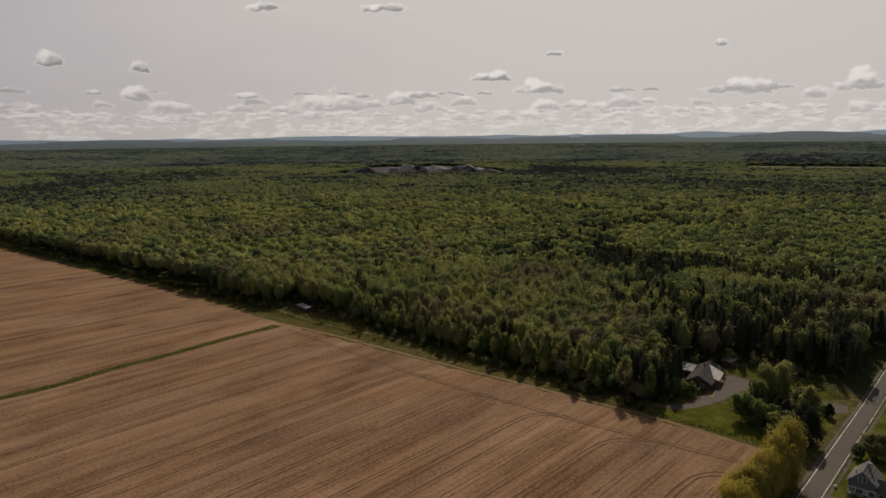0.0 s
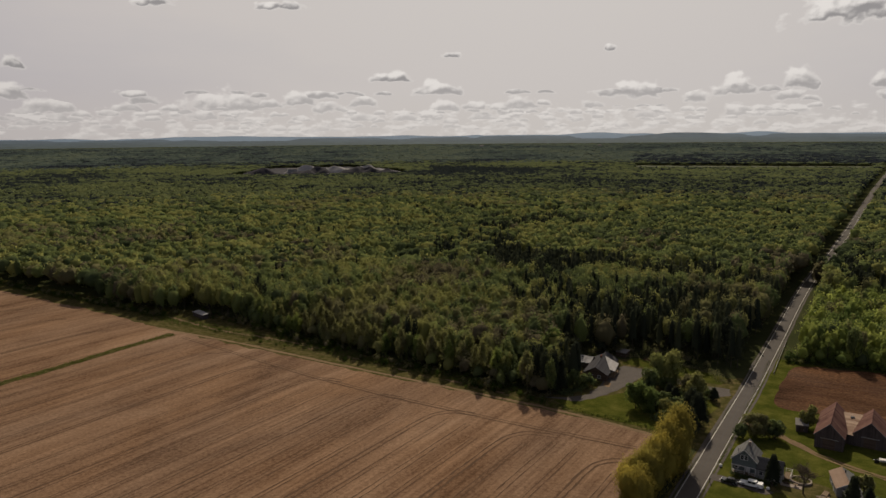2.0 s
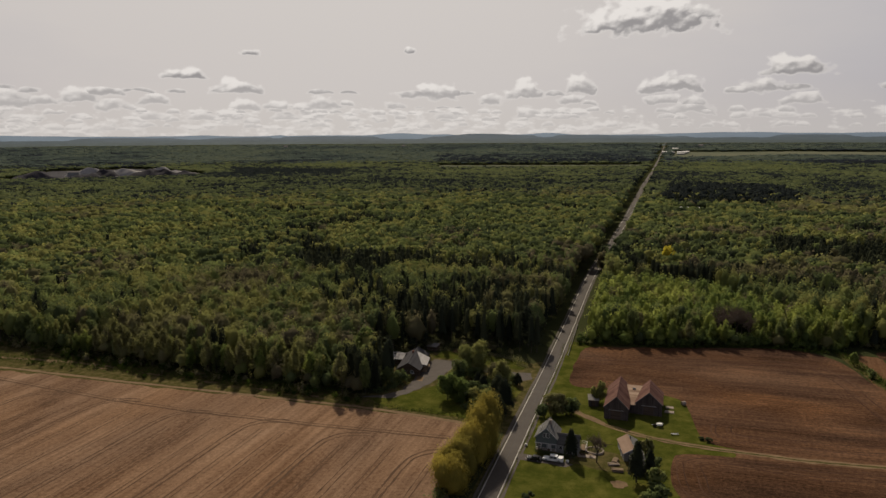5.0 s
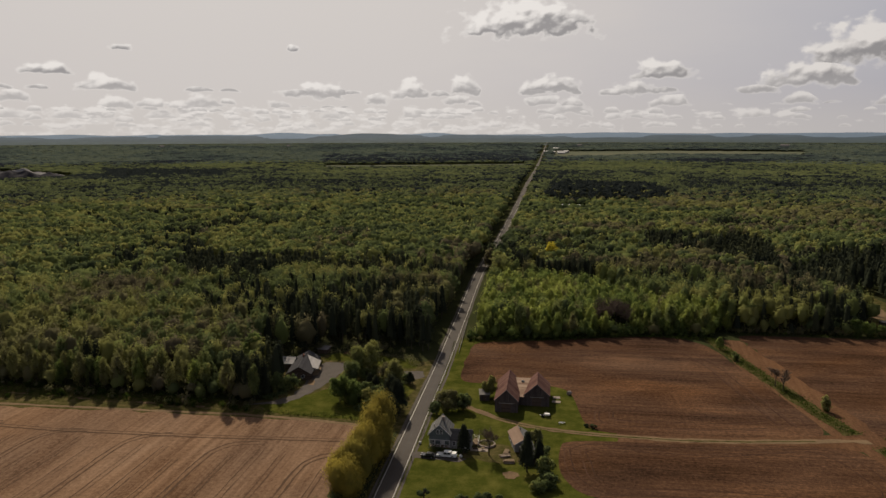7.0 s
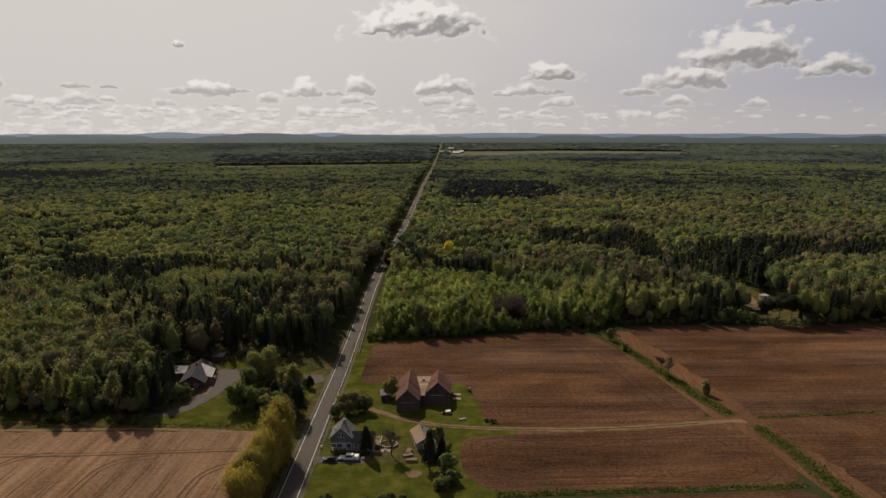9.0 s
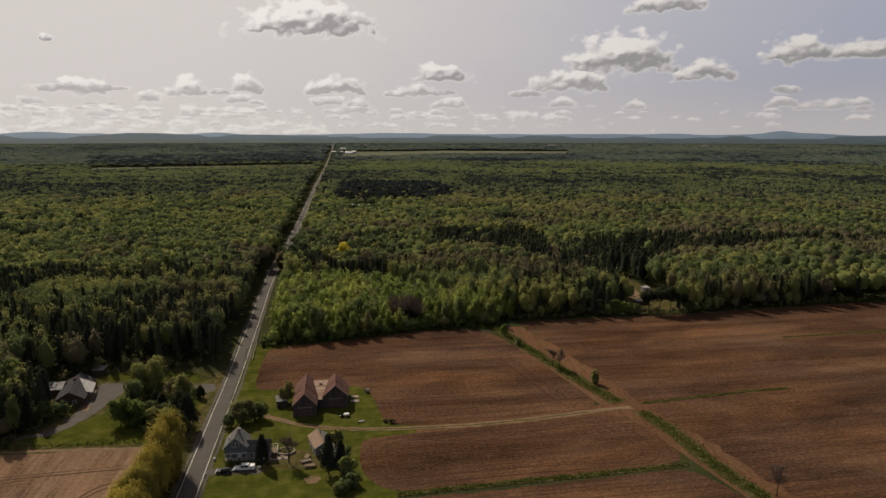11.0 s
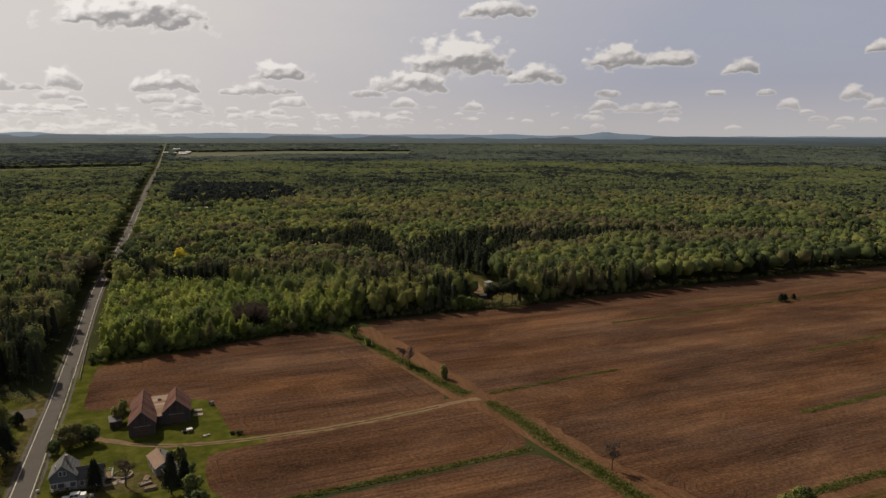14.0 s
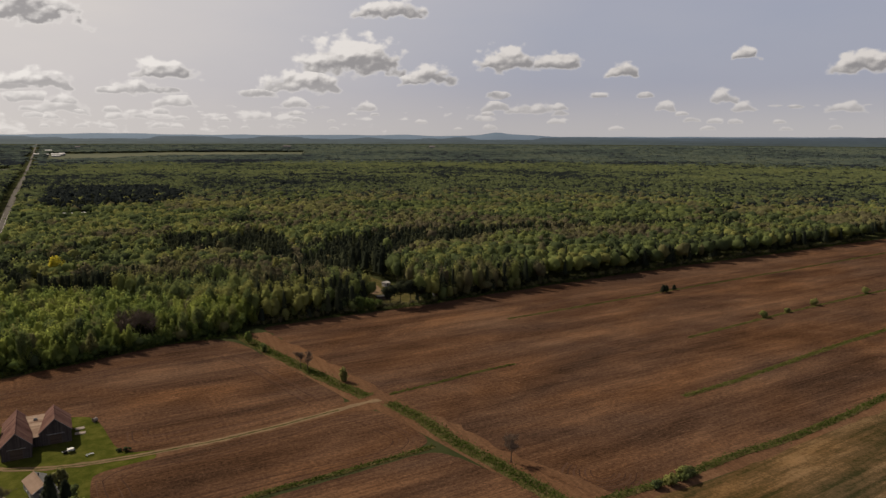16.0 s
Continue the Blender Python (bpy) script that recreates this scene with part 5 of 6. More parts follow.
def window(t, x, y, z, w, h, turn=0, shutters=False):
    f = part("window", boxes((-w / 2 - 0.1, -0.07, -0.1, -w / 2, 0.03, h + 0.1), (w / 2, -0.07, -0.1, w / 2 + 0.1, 0.03, h + 0.1), (-w / 2, -0.07, h, w / 2, 0.03, h + 0.1),
                             (-w / 2, -0.09, -0.1, w / 2, 0.03, 0), (-w / 2, -0.04, h / 2 - 0.03, w / 2, 0.02, h / 2 + 0.03)), M["white"], t, "white window frame")
    f.matrix_local = pose(x, y, z, 0, 0, turn)
    part("pane", boxes((-w / 2, -0.02, 0, w / 2, 0.01, h)), M["glass"], f, "dark glass")


def door(t, x, y, z, w, h, turn=0, mat="white"):
    d = part("door", boxes((-w / 2, -0.05, 0, w / 2, 0.03, h), (-w / 2 - 0.1, -0.07, 0, -w / 2, 0.03, h + 0.1), (w / 2, -0.07, 0, w / 2 + 0.1, 0.03, h + 0.1), (-w / 2, -0.07, h, w / 2, 0.03, h + 0.1)), M[mat], t)
    d.matrix_local = pose(x, y, z, 0, 0, turn)
    part("handle", boxes((w / 2 - 0.15, -0.1, h * 0.45, w / 2 - 0.09, -0.05, h * 0.52)), M["steel"], d)


# ------------------------------------------------------------------ the farmhouse
def farmhouse():
    t = thing("farmhouse", pose(-33.6, 215.3, 0), "grey-green clapboard farmhouse with porch and side wing", "house")
    w, d, eave, ridge = 3.35, 4.0, 4.9, 8.0
    # upper storey and gable reach over the porch
    bm = bmesh.new()
    prof = [(-w, 2.75), (w, 2.75), (w, eave), (0, ridge), (-w, eave)]
    a, b = ([bm.verts.new((p, y, z)) for p, z in prof] for y in (-d, d))
    bm.faces.new(a)
    bm.faces.new(b[::-1])
    for i in range(5):
        bm.faces.new((a[(i + 1) % 5], a[i], b[i], b[(i + 1) % 5]))
    bmesh.ops.recalc_face_normals(bm, faces=bm.faces)
    part("upper_wall", bm, M["siding"], t, "grey-green clapboard gable")
    part("lower_wall", boxes((-w + 0.05, -d + 1.8, 0.3, w - 0.05, d - 0.02, 2.75)), M["siding"], t)
    part("foundation", boxes((-w + 0.1, -d + 1.85, -0.2, w - 0.1, d - 0.05, 0.3)), M["stone"], t, "stone foundation")
    roof_pair(t, w, d, eave, ridge, (M["shingle"], M["shingle"]), 0.45)
    part("porch_floor", boxes((-w, -d - 0.1, 0.22, w, -d + 1.8, 0.42), (-w + 0.1, -d, -0.1, w - 0.1, -d + 1.7, 0.22)), M["timber"], t, "wooden porch floor")
    for x in (-3.25, -1.6, 0.35, 1.5, 3.2):
        part("porch_post", boxes((x - 0.09, -d + 0.02, 0.42, x + 0.09, -d + 0.2, 2.75), (x - 0.14, -d - 0.02, 2.55, x + 0.14, -d + 0.24, 2.75)), M["white"], t, "white porch post")
    for x0, x1 in ((-3.25, -1.6), (-1.6, 0.35), (1.5, 3.2)):
        rail = part("porch_rail", boxes((x0, -d + 0.06, 1.2, x1, -d + 0.16, 1.3), (x0, -d + 0.07, 0.55, x1, -d + 0.15, 0.62)), M["white"], t, "white porch railing")
        n = int((x1 - x0) / 0.22)
        for i in range(1, n):
            x = x0 + (x1 - x0) * i / n
            part("baluster", boxes((x - 0.025, -d + 0.09, 0.62, x + 0.025, -d + 0.13, 1.2)), M["white"], rail)
    part("step", boxes((0.4, -d - 0.7, -0.05, 1.45, -d - 0.1, 0.2)), M["timber"], t)
    part("fascia", boxes((-w - 0.05, -d - 0.06, 2.68, w + 0.05, -d, 2.92)), M["white"], t, "white band over the porch")
    for s in (-1, 1):
        bm = bmesh.new()
        tube(bm, (s * (w + 0.4), -d - 0.46, eave - 0.35), (0, -d - 0.46, ridge + 0.06), 0.09, 0.09, 4)
        part("bargeboard", bm, M["white"], t, "white bargeboard")
    window(t, -0.55, -d - 0.03, 4.9, 0.75, 1.25)
    window(t, 0.55, -d - 0.03, 4.9, 0.75, 1.25)
    window(t, -2.2, -d + 1.77, 1.15, 0.9, 1.3)
    door(t, 0.9, -d + 1.77, 0.42, 0.95, 2.05)
    window(t, -w + 0.0, 0.5, 3.4, 0.8, 1.2, -90)
    window(t, -w + 0.0, -1.2, 1.0, 0.8, 1.2, -90)
    part("chimney", boxes((0.3, 0.3, 6.6, 1.0, 1.0, 8.9), (0.22, 0.22, 8.8, 1.08, 1.08, 9.0)), M["stone"], t, "pale stone chimney")
    part("pipe", boxes((-2.0, -2.6, 6.2, -1.8, -2.4, 7.6)), M["steel"], t, "steel flue")
    # the side wing
    m = pose(6.75, -1.0, 0, 0, 0, 90)
    at(part("wing_wall", gable(bmesh.new(), 2.7, 3.4, 3.1, 5.4), M["greysiding"], t, "grey clapboard wing"), m)
    roof_pair(t, 2.7, 3.4, 3.1, 5.4, (M["wing_roof"], M["wing_roof"]), 0.35, m)
    window(t, 4.7, -3.73, 1.2, 0.9, 1.2)
    window(t, 7.0, -3.73, 1.2, 0.9, 1.2)
    door(t, 8.7, -3.73, 0.1, 0.9, 2.0)


farmhouse()


def deck(x, y, w, d):
    t = thing("deck", pose(x, y, 0, 0, 0, 0), "white-railed wooden deck behind the house", "deck")
    for i in range(int(d / 0.3)):
        part("plank", boxes((0, i * 0.3, 0.5, w, i * 0.3 + 0.27, 0.56)), M["timber"], t)
    for px, py in ((0.1, 0.1), (w - 0.1, 0.1), (0.1, d - 0.1), (w - 0.1, d - 0.1), (w - 0.1, d / 2)):
        part("post", boxes((px - 0.07, py - 0.07, 0, px + 0.07, py + 0.07, 1.5)), M["white"], t)
    part("rail", boxes((0, d - 0.14, 1.4, w, d - 0.06, 1.5), (w - 0.14, 0, 1.4, w - 0.06, d, 1.5), (0, d - 0.12, 0.9, w, d - 0.08, 0.98), (w - 0.12, 0, 0.9, w - 0.08, d, 0.98)), M["white"], t)


deck(-23.3, 214.8, 1.9, 5.0)


# ------------------------------------------------------------------ barns
def barn(name, x, y, w, d, eave, ridge, label):
    t = thing(name, pose(x, y, 0), label, "barn", "old barns")
    part("wall", gable(bmesh.new(), w, d, eave, ridge), M["boards"], t)
    part("footing", boxes((-w + 0.03, -d + 0.03, -0.3, w - 0.03, d - 0.03, 0.25)), M["stone"], t, "fieldstone footing")
    roof_pair(t, w, d, eave, ridge, (M["rust"], M["rust"]), 0.35)
    for s in (-1, 1):
        bm = bmesh.new()
        tube(bm, (s * (w + 0.3), -d - 0.37, eave - 0.1), (0, -d - 0.37, ridge + 0.12), 0.11, 0.11, 4)
        part("bargeboard", bm, M["tin"], t, "pale bargeboard")
    part("barn_door", boxes((-1.7, -d - 0.09, 0, -0.03, -d - 0.02, 3.3), (0.03, -d - 0.09, 0, 1.7, -d - 0.02, 3.3)), M["logs"], t, "closed plank doors")
    part("door_track", boxes((-2.6, -d - 0.13, 3.35, 2.6, -d - 0.03, 3.5)), M["steel"], t)
    window(t, -w - 0.02, -d * 0.4, 1.6, 0.8, 0.8, -90)
    window(t, -w - 0.02, d * 0.3, 1.6, 0.8, 0.8, -90)
    return t


big = barn("barn", -14.2, 255.2, 4.15, 11.0, 4.3, 8.4, "old weathered barn with a rusty red roof")
barn("barn", -3.3, 258.4, 4.6, 6.8, 4.2, 8.4, "second old barn with a rusty red roof")


def link_shed():
    t = thing("link_shed", pose(-8.95, 256.0, 0), "low linking shed with a patched tan roof between the barns", "shed")
    part("wall", boxes((-1.0, -4.2, 0, 1.0, 8.6, 3.6)), M["boards"], t)
    bm = bmesh.new()
    slab(bm, [(-1.05, -5.4, 3.7), (1.05, -5.4, 3.7), (1.4, -1.0, 4.5), (-1.4, -1.0, 4.5)], 0.12)
    bmesh.ops.recalc_face_normals(bm, faces=bm.faces)
    part("lower_roof", bm, M["patchy"], t, "patched tan roof")
    bm = bmesh.new()
    slab(bm, [(-1.9, -0.96, 4.5), (1.9, -0.96, 4.5), (3.0, 8.7, 6.2), (-3.0, 8.7, 6.2)], 0.12)
    bmesh.ops.recalc_face_normals(bm, faces=bm.faces)
    part("upper_roof", bm, M["patchy"], t, "patched tan roof")
    part("hatch", boxes((-0.5, 5.2, 5.3, 0.6, 6.4, 5.95)), M["carblack"], t, "dark roof opening")


link_shed()


def lean_shed(name, x, y, w, d, low, high, turn, wall, roof, label):
    t = thing(name, pose(x, y, 0, 0, 0, turn), label, "shed")
    bm = bmesh.new()
    v = [bm.verts.new(c) for c in ((-w, -d, 0), (w, -d, 0), (w, d, 0), (-w, d, 0), (-w, -d, low), (w, -d, low), (w, d, high), (-w, d, high))]
    for f in ((3, 2, 1, 0), (4, 5, 6, 7), (0, 1, 5, 4), (1, 2, 6, 5), (2, 3, 7, 6), (3, 0, 4, 7)):
        bm.faces.new([v[i] for i in f])
    part("wall", bm, M[wall], t)
    bm = bmesh.new()
    o = 0.25
    slab(bm, [(-w - o, -d - o, low + 0.14), (w + o, -d - o, low + 0.14), (w + o, d + o, high + 0.16), (-w - o, d + o, high + 0.16)], 0.1)
    bmesh.ops.recalc_face_normals(bm, faces=bm.faces)
    part("roof", bm, M[roof], t)
    door(t, 0, -d - 0.02, 0, 0.9, min(1.9, low - 0.1), 0, "logs")
    return t


lean_shed("shed", -23.3, 256.5, 1.8, 2.2, 2.3, 2.9, 8, "boards", "tin", "small dark shed with a pale roof beside the barn")


def garage():
    t = thing("garage", pose(-7.9, 217.6, 0, 0, 0, 14), "garage with a sun-bleached tan roof", "garage")
    part("wall", gable(bmesh.new(), 2.9, 5.2, 2.5, 4.1), M["greysiding"], t)
    roof_pair(t, 2.9, 5.2, 2.5, 4.1, (M["tan_roof"], M["shingle"]), 0.35)
    for s in (-1, 1):
        bm = bmesh.new()
        tube(bm, (s * 3.2, -5.58, 2.5), (0, -5.58, 4.25), 0.1, 0.1, 4)
        part("bargeboard", bm, M["white"], t, "white bargeboard")
    part("vent_pipe", boxes((0.3, 2.2, 3.9, 0.6, 2.5, 4.9)), M["carblack"], t, "black flue")
    part("annex_wall", boxes((-1.5, -14.0, 0, 2.6, -5.25, 2.1)), M["boards"], t)
    bm = bmesh.new()
    slab(bm, [(-1.8, -14.3, 2.2), (2.9, -14.3, 2.2), (2.9, -5.28, 2.75), (-1.8, -5.28, 2.75)], 0.12)
    bmesh.ops.recalc_face_normals(bm, faces=bm.faces)
    part("annex_roof", bm, M["slate"], t, "dark flat annex roof")
    window(t, -2.93, 1.5, 1.0, 0.9, 0.9, -90)
    door(t, -2.93, -1.5, 0, 0.9, 2.0, -90)


garage()


def pile(x, y, turn, n, label):
    t = thing("timber_stack", pose(x, y, 0, 0, 0, turn), label, "timber")
    rng = random.Random(n)
    for i in range(n):
        k, z = i % 5, i // 5
        part("board", boxes((-1.6 + rng.uniform(-0.3, 0.3), k * 0.3, z * 0.2, 1.6 + rng.uniform(-0.3, 0.3), k * 0.3 + 0.25, z * 0.2 + 0.16)), M["timber"] if rng.random() < 0.75 else M["stone"], t)


pile(-11.3, 210.5, 80, 20, "stack of pale sawn timber beside the garage")
pile(-12.0, 207.6, 20, 15, "heap of old boards beside the garage")
pile(-10.8, 203.8, 5, 20, "low stack of brown planks")


def oddment(name, x, y, turn, rows, label, category):
    t = thing(name, pose(x, y, 0, 0, 0, turn), label, category)
    for pname, mat, cells in rows:
        part(pname, boxes(*cells), M[mat], t)
    return t


def wheel(t, x, y, r, wdt):
    bm = bmesh.new()
    tube(bm, (x - wdt / 2, y, r), (x + wdt / 2, y, r), r, r, 16)
    ty = part("wheel", bm, M["tyre"], t)
    bm = bmesh.new()
    tube(bm, (x - wdt / 2 - 0.02, y, r), (x + wdt / 2 + 0.02, y, r), r * 0.55, r * 0.55, 12)
    part("rim", bm, M["steel"], ty)


def vehicle(name, x, y, turn, length, width, height, mat, label, pickup):
    """A car or pickup, its nose to +y."""
    t = thing(name, pose(x, y, 0, 0, 0, turn), label, "car" if not pickup else "pickup truck")
    l, w = length / 2, width / 2
    deck_z = 1.05 if pickup else 0.9

    def shell(prof, half, taper=0.0):
        bm = bmesh.new()
        a = [bm.verts.new((-half + (taper if z > deck_z else 0), py, z)) for py, z in prof]
        b = [bm.verts.new((half - (taper if z > deck_z else 0), py, z)) for py, z in prof]
        bm.faces.new(a)
        bm.faces.new(b[::-1])
        for i in range(len(prof)):
            j = (i + 1) % len(prof)
            bm.faces.new((a[j], a[i], b[i], b[j]))
        bmesh.ops.recalc_face_normals(bm, faces=bm.faces)
        bmesh.ops.bevel(bm, geom=[e for e in bm.edges if e.is_manifold], offset=0.05, segments=2, affect="EDGES")
        return bm
    part("body", shell([(-l, 0.42), (l, 0.42), (l, deck_z - 0.2), (l - 0.15, deck_z - 0.05), (-l + 0.05, deck_z), (-l, deck_z - 0.1)], w), M[mat], t)
    c0, c1 = (-0.25 * length, 0.22 * length) if pickup else (-0.38 * length, 0.2 * length)
    part("cabin", shell([(c0, deck_z - 0.02), (c1, deck_z - 0.02), (c1 - 0.55, height), (c0 + 0.15, height)], w - 0.06, 0.12), M[mat], t)
    g0, g1, zz = c0 + 0.3, c1 - 0.55, deck_z + 0.1
    for s in (-1, 1):
        part("side_window", boxes((s * (w - 0.1) - 0.04, g0, zz, s * (w - 0.1) + 0.04, (g0 + g1) / 2 - 0.06, height - 0.14), (s * (w - 0.1) - 0.04, (g0 + g1) / 2 + 0.06, zz, s * (w - 0.1) + 0.04, g1, height - 0.14)), M["glass"], t)
    bm = bmesh.new()
    slab(bm, [(-w + 0.25, c1 - 0.05, deck_z + 0.08), (w - 0.25, c1 - 0.05, deck_z + 0.08), (w - 0.28, c1 - 0.5, height - 0.06), (-w + 0.28, c1 - 0.5, height - 0.06)], 0.06)
    part("windscreen", bm, M["glass"], t)
    part("rear_window", boxes((-w + 0.3, c0 - 0.01, deck_z + 0.12, w - 0.3, c0 + 0.1, height - 0.2)), M["glass"], t)
    if pickup:
        part("bed_cover", boxes((-w + 0.08, -l + 0.08, deck_z, w - 0.08, c0 - 0.05, deck_z + 0.5)), M[mat], t)
    for s in (-1, 1):
        part("headlight", boxes((s * (w - 0.25) - 0.18, l - 0.06, 0.62, s * (w - 0.25) + 0.18, l + 0.02, 0.8)), M["steel"], t)
        for py in (-0.31 * length, 0.32 * length):
            wheel(t, s * (w - 0.1), py, 0.4 if pickup else 0.34, 0.26)
    part("front_bumper", boxes((-w + 0.05, l - 0.03, 0.38, w - 0.05, l + 0.1, 0.58)), M["steel"], t)
    part("rear_bumper", boxes((-w + 0.05, -l - 0.1, 0.38, w - 0.05, -l + 0.03, 0.58)), M["steel"], t)


vehicle("pickup_truck", -30.4, 205.6, 88, 6.3, 2.05, 1.95, "carwhite", "white crew-cab pickup with a covered bed", True)
vehicle("car", -36.2, 204.6, 86, 4.4, 1.85, 1.5, "carblack", "black car parked on the gravel", False)

for x, y, label in ((-40.4, 213.6, "white garden urn beside the road"), (-26.0, 205.9, "white boulder beside the parking place")):
    bm = bmesh.new()
    bmesh.ops.create_icosphere(bm, subdivisions=2, radius=0.55)
    for v in bm.verts:
        v.co *= 1 + 0.15 * noise.noise(v.co * 2.0)
        v.co.z = max(-0.4, v.co.z * 0.9)
    o = part("garden_stone", bm, M["white"], smooth=True)
    o.matrix_world = pose(x, y, 0.42)
    tagged(o, label, "stone")

oddment("mailbox", -40.9, 201.6, 10, [("post", "logs", [(-0.07, -0.07, 0, 0.07, 0.07, 1.1)]), ("box", "carblack", [(-0.16, -0.3, 1.1, 0.16, 0.3, 1.45)]), ("flag", "white", [(0.17, -0.05, 1.4, 0.2, 0.1, 1.7)])], "black mailbox on a wooden post", "mailbox")
oddment("farm_cart", 0.6, 242.2, 12, [("bed", "white", [(-0.9, -0.8, 0.75, 0.9, 0.6, 1.25)]), ("drawbar", "steel", [(-2.6, -0.1, 0.6, -0.9, 0.1, 0.75)]), ("axle", "steel", [(-1.2, -0.1, 0.3, 1.2, 0.1, 0.5)]), ("box", "carblack", [(-2.2, -0.5, 0.0, -1.2, 0.6, 0.8)]), ("wheel", "tyre", [(-1.15, -0.35, 0, -0.95, 0.35, 0.7), (0.95, -0.35, 0, 1.15, 0.35, 0.7)])], "small white farm cart on the grass", "cart")
oddment("harrow", 5.8, 236.4, 20, [("frame", "steel", [(-1.2, -0.1, 0.3, 1.2, 0.1, 0.45), (-1.2, 0.6, 0.3, 1.2, 0.8, 0.45)]), ("tine", "tyre", [(-1.1, -0.1, 0, -0.9, 0.8, 0.3), (0.9, -0.1, 0, 1.1, 0.8, 0.3)])], "old steel harrow in the grass", "harrow")
for x, y, w, turn in ((4.0, 261.2, 1.4, 5), (3.9, 256.8, 1.6, -6)):
    oddment("concrete_slab", x, y, turn, [("panel", "stone", [(-w, -1.1, 0, 0.1, 1.1, 0.18), (0.14, -1.1, 0, w, 1.0, 0.18)])], "pale concrete slabs beside the barn", "slab")
bm = bmesh.new()
tube(bm, (-0.7, 0, 0.75), (0.7, 0, 0.75), 0.75, 0.75, 18)
o = part("hay_bale", bm, M["stone"])
o.matrix_world = pose(8.9, 265.2, 0, 0, 0, 30)
tagged(o, "pale wrapped round bale at the lawn's edge", "bale")


def ring_wall(x, y, r):
    t = thing("stone_ring", pose(x, y, 0), "round planting bed walled with pale stone", "garden bed")
    for i in range(26):
        a = i * math.tau / 26
        s = part("stone", boxes((-0.33, -0.22, 0, 0.33, 0.22, 0.62)), M["stone"], t)
        s.matrix_local = pose(r * math.cos(a), r * 0.9 * math.sin(a), 0, 0, 0, math.degrees(a) + 90)
    bm = bmesh.new()
    bmesh.ops.create_circle(bm, cap_ends=True, radius=r - 0.1, segments=26)
    at(part("bed_soil", bm, M["verge"], t), pose(0, 0, 0.3))


ring_wall(-18.8, 216.0, 2.7)
oddment("patio", -20.5, 211.6, 0, [("paving", "stone", [(-3.0, -0.8, 0, 2.5, 1.2, 0.12)]), ("bench", "logs", [(-2.4, 0.4, 0.12, -0.8, 0.9, 0.55)]), ("table", "timber", [(0.2, 0.0, 0.7, 1.4, 0.8, 0.78), (0.7, 0.3, 0.12, 0.9, 0.5, 0.7)])], "paved sitting place with a bench", "patio")


# ------------------------------------------------------------------ the house in the wood
def wood_house():
    t = thing("house", pose(-102.6, 277.0, 0, 0, 0, 9), "low timber house with a dark grey roof", "house")
    part("wall", gable(bmesh.new(), 4.6, 11.0, 2.9, 5.6), M["logs"], t)
    roof_pair(t, 4.6, 11.0, 2.9, 5.6, (M["slate"], M["slate"]), 0.7)
    bm = bmesh.new()
    slab(bm, [(0.6, 5.8, 5.55), (6.6, 4.8, 3.1), (7.0, -5.6, 2.9), (4.6, -5.0, 3.3)], 0.12)
    bmesh.ops.recalc_face_normals(bm, faces=bm.faces)
    part("porch_roof", bm, M["pale_tin"], t, "pale metal porch roof")
    for y in (-5.3, -0.5, 4.5):
        part("porch_post", boxes((6.5, y - 0.1, 0, 6.7, y + 0.1, 2.8)), M["timber"], t)
    part("porch_floor", boxes((4.62, -5.5, 0, 6.8, 4.8, 0.3)), M["timber"], t)
    window(t, -1.6, -11.02, 1.0, 1.2, 1.2)
    window(t, 1.6, -11.02, 1.0, 1.2, 1.2)
    window(t, 4.62, -2.5, 1.0, 1.3, 1.2, 90)
    door(t, 4.62, 1.0, 0.3, 1.0, 2.0, 90)
    part("chimney", boxes((-0.9, 2.6, 4.6, -0.2, 3.3, 6.6)), M["brick"], t)
    m = pose(-10.8, 7.6, 0, 0, 0, 82)
    at(part("wing_wall", gable(bmesh.new(), 4.4, 6.0, 2.5, 3.9), M["logs"], t), m)
    roof_pair(t, 4.4, 6.0, 2.5, 3.9, (M["pale_tin"], M["pale_tin"]), 0.4, m)


wood_house()
lean_shed("shed", -102.2, 303.4, 2.4, 1.9, 2.0, 2.7, -8, "logs", "tin", "small shed with a pale roof behind the house")
lean_shed("field_hut", -327.5, 247.6, 6.2, 1.7, 2.3, 2.7, -14, "boards", "pale_tin", "long low hut with a pale roof at the wood's edge")
lean_shed("hut", 194.6, 423.0, 2.4, 1.6, 2.2, 2.7, 20, "white", "pale_tin", "small white hut in the clearing")
lean_shed("hut", 176.4, 388.0, 4.2, 1.4, 2.2, 2.6, -4, "boards", "slate", "long low dark hut at the clearing's edge")
lean_shed("hut", 209.5, 381.0, 1.8, 1.3, 2.0, 2.5, 10, "greysiding", "pale_tin", "small pale hut behind the bushes")
vehicle("van", 191.6, 468.5, 70, 5.2, 2.0, 2.1, "carwhite", "white van parked in the clearing", False)
vehicle("car", 199.4, 396.6, 20, 4.4, 1.8, 1.5, "carwhite", "white car parked under the pines", False)
vehicle("car", 196.0, 404.0, 60, 4.4, 1.8, 1.5, "carblack", "dark car parked under the pines", False)
oddment("parked_trailer", -84.5, 264.5, 30, [("bed", "logs", [(-1.3, -0.8, 0.5, 1.3, 0.8, 1.0)]), ("cover", "tin", [(-1.2, -0.7, 1.0, 1.0, 0.7, 1.5)]), ("axle", "steel", [(-0.1, -0.9, 0.2, 0.1, 0.9, 0.5)]), ("wheel", "tyre", [(-0.35, -1.05, 0, 0.35, -0.85, 0.7), (-0.35, 0.85, 0, 0.35, 1.05, 0.7)])], "small trailer parked beside the gravel", "trailer")


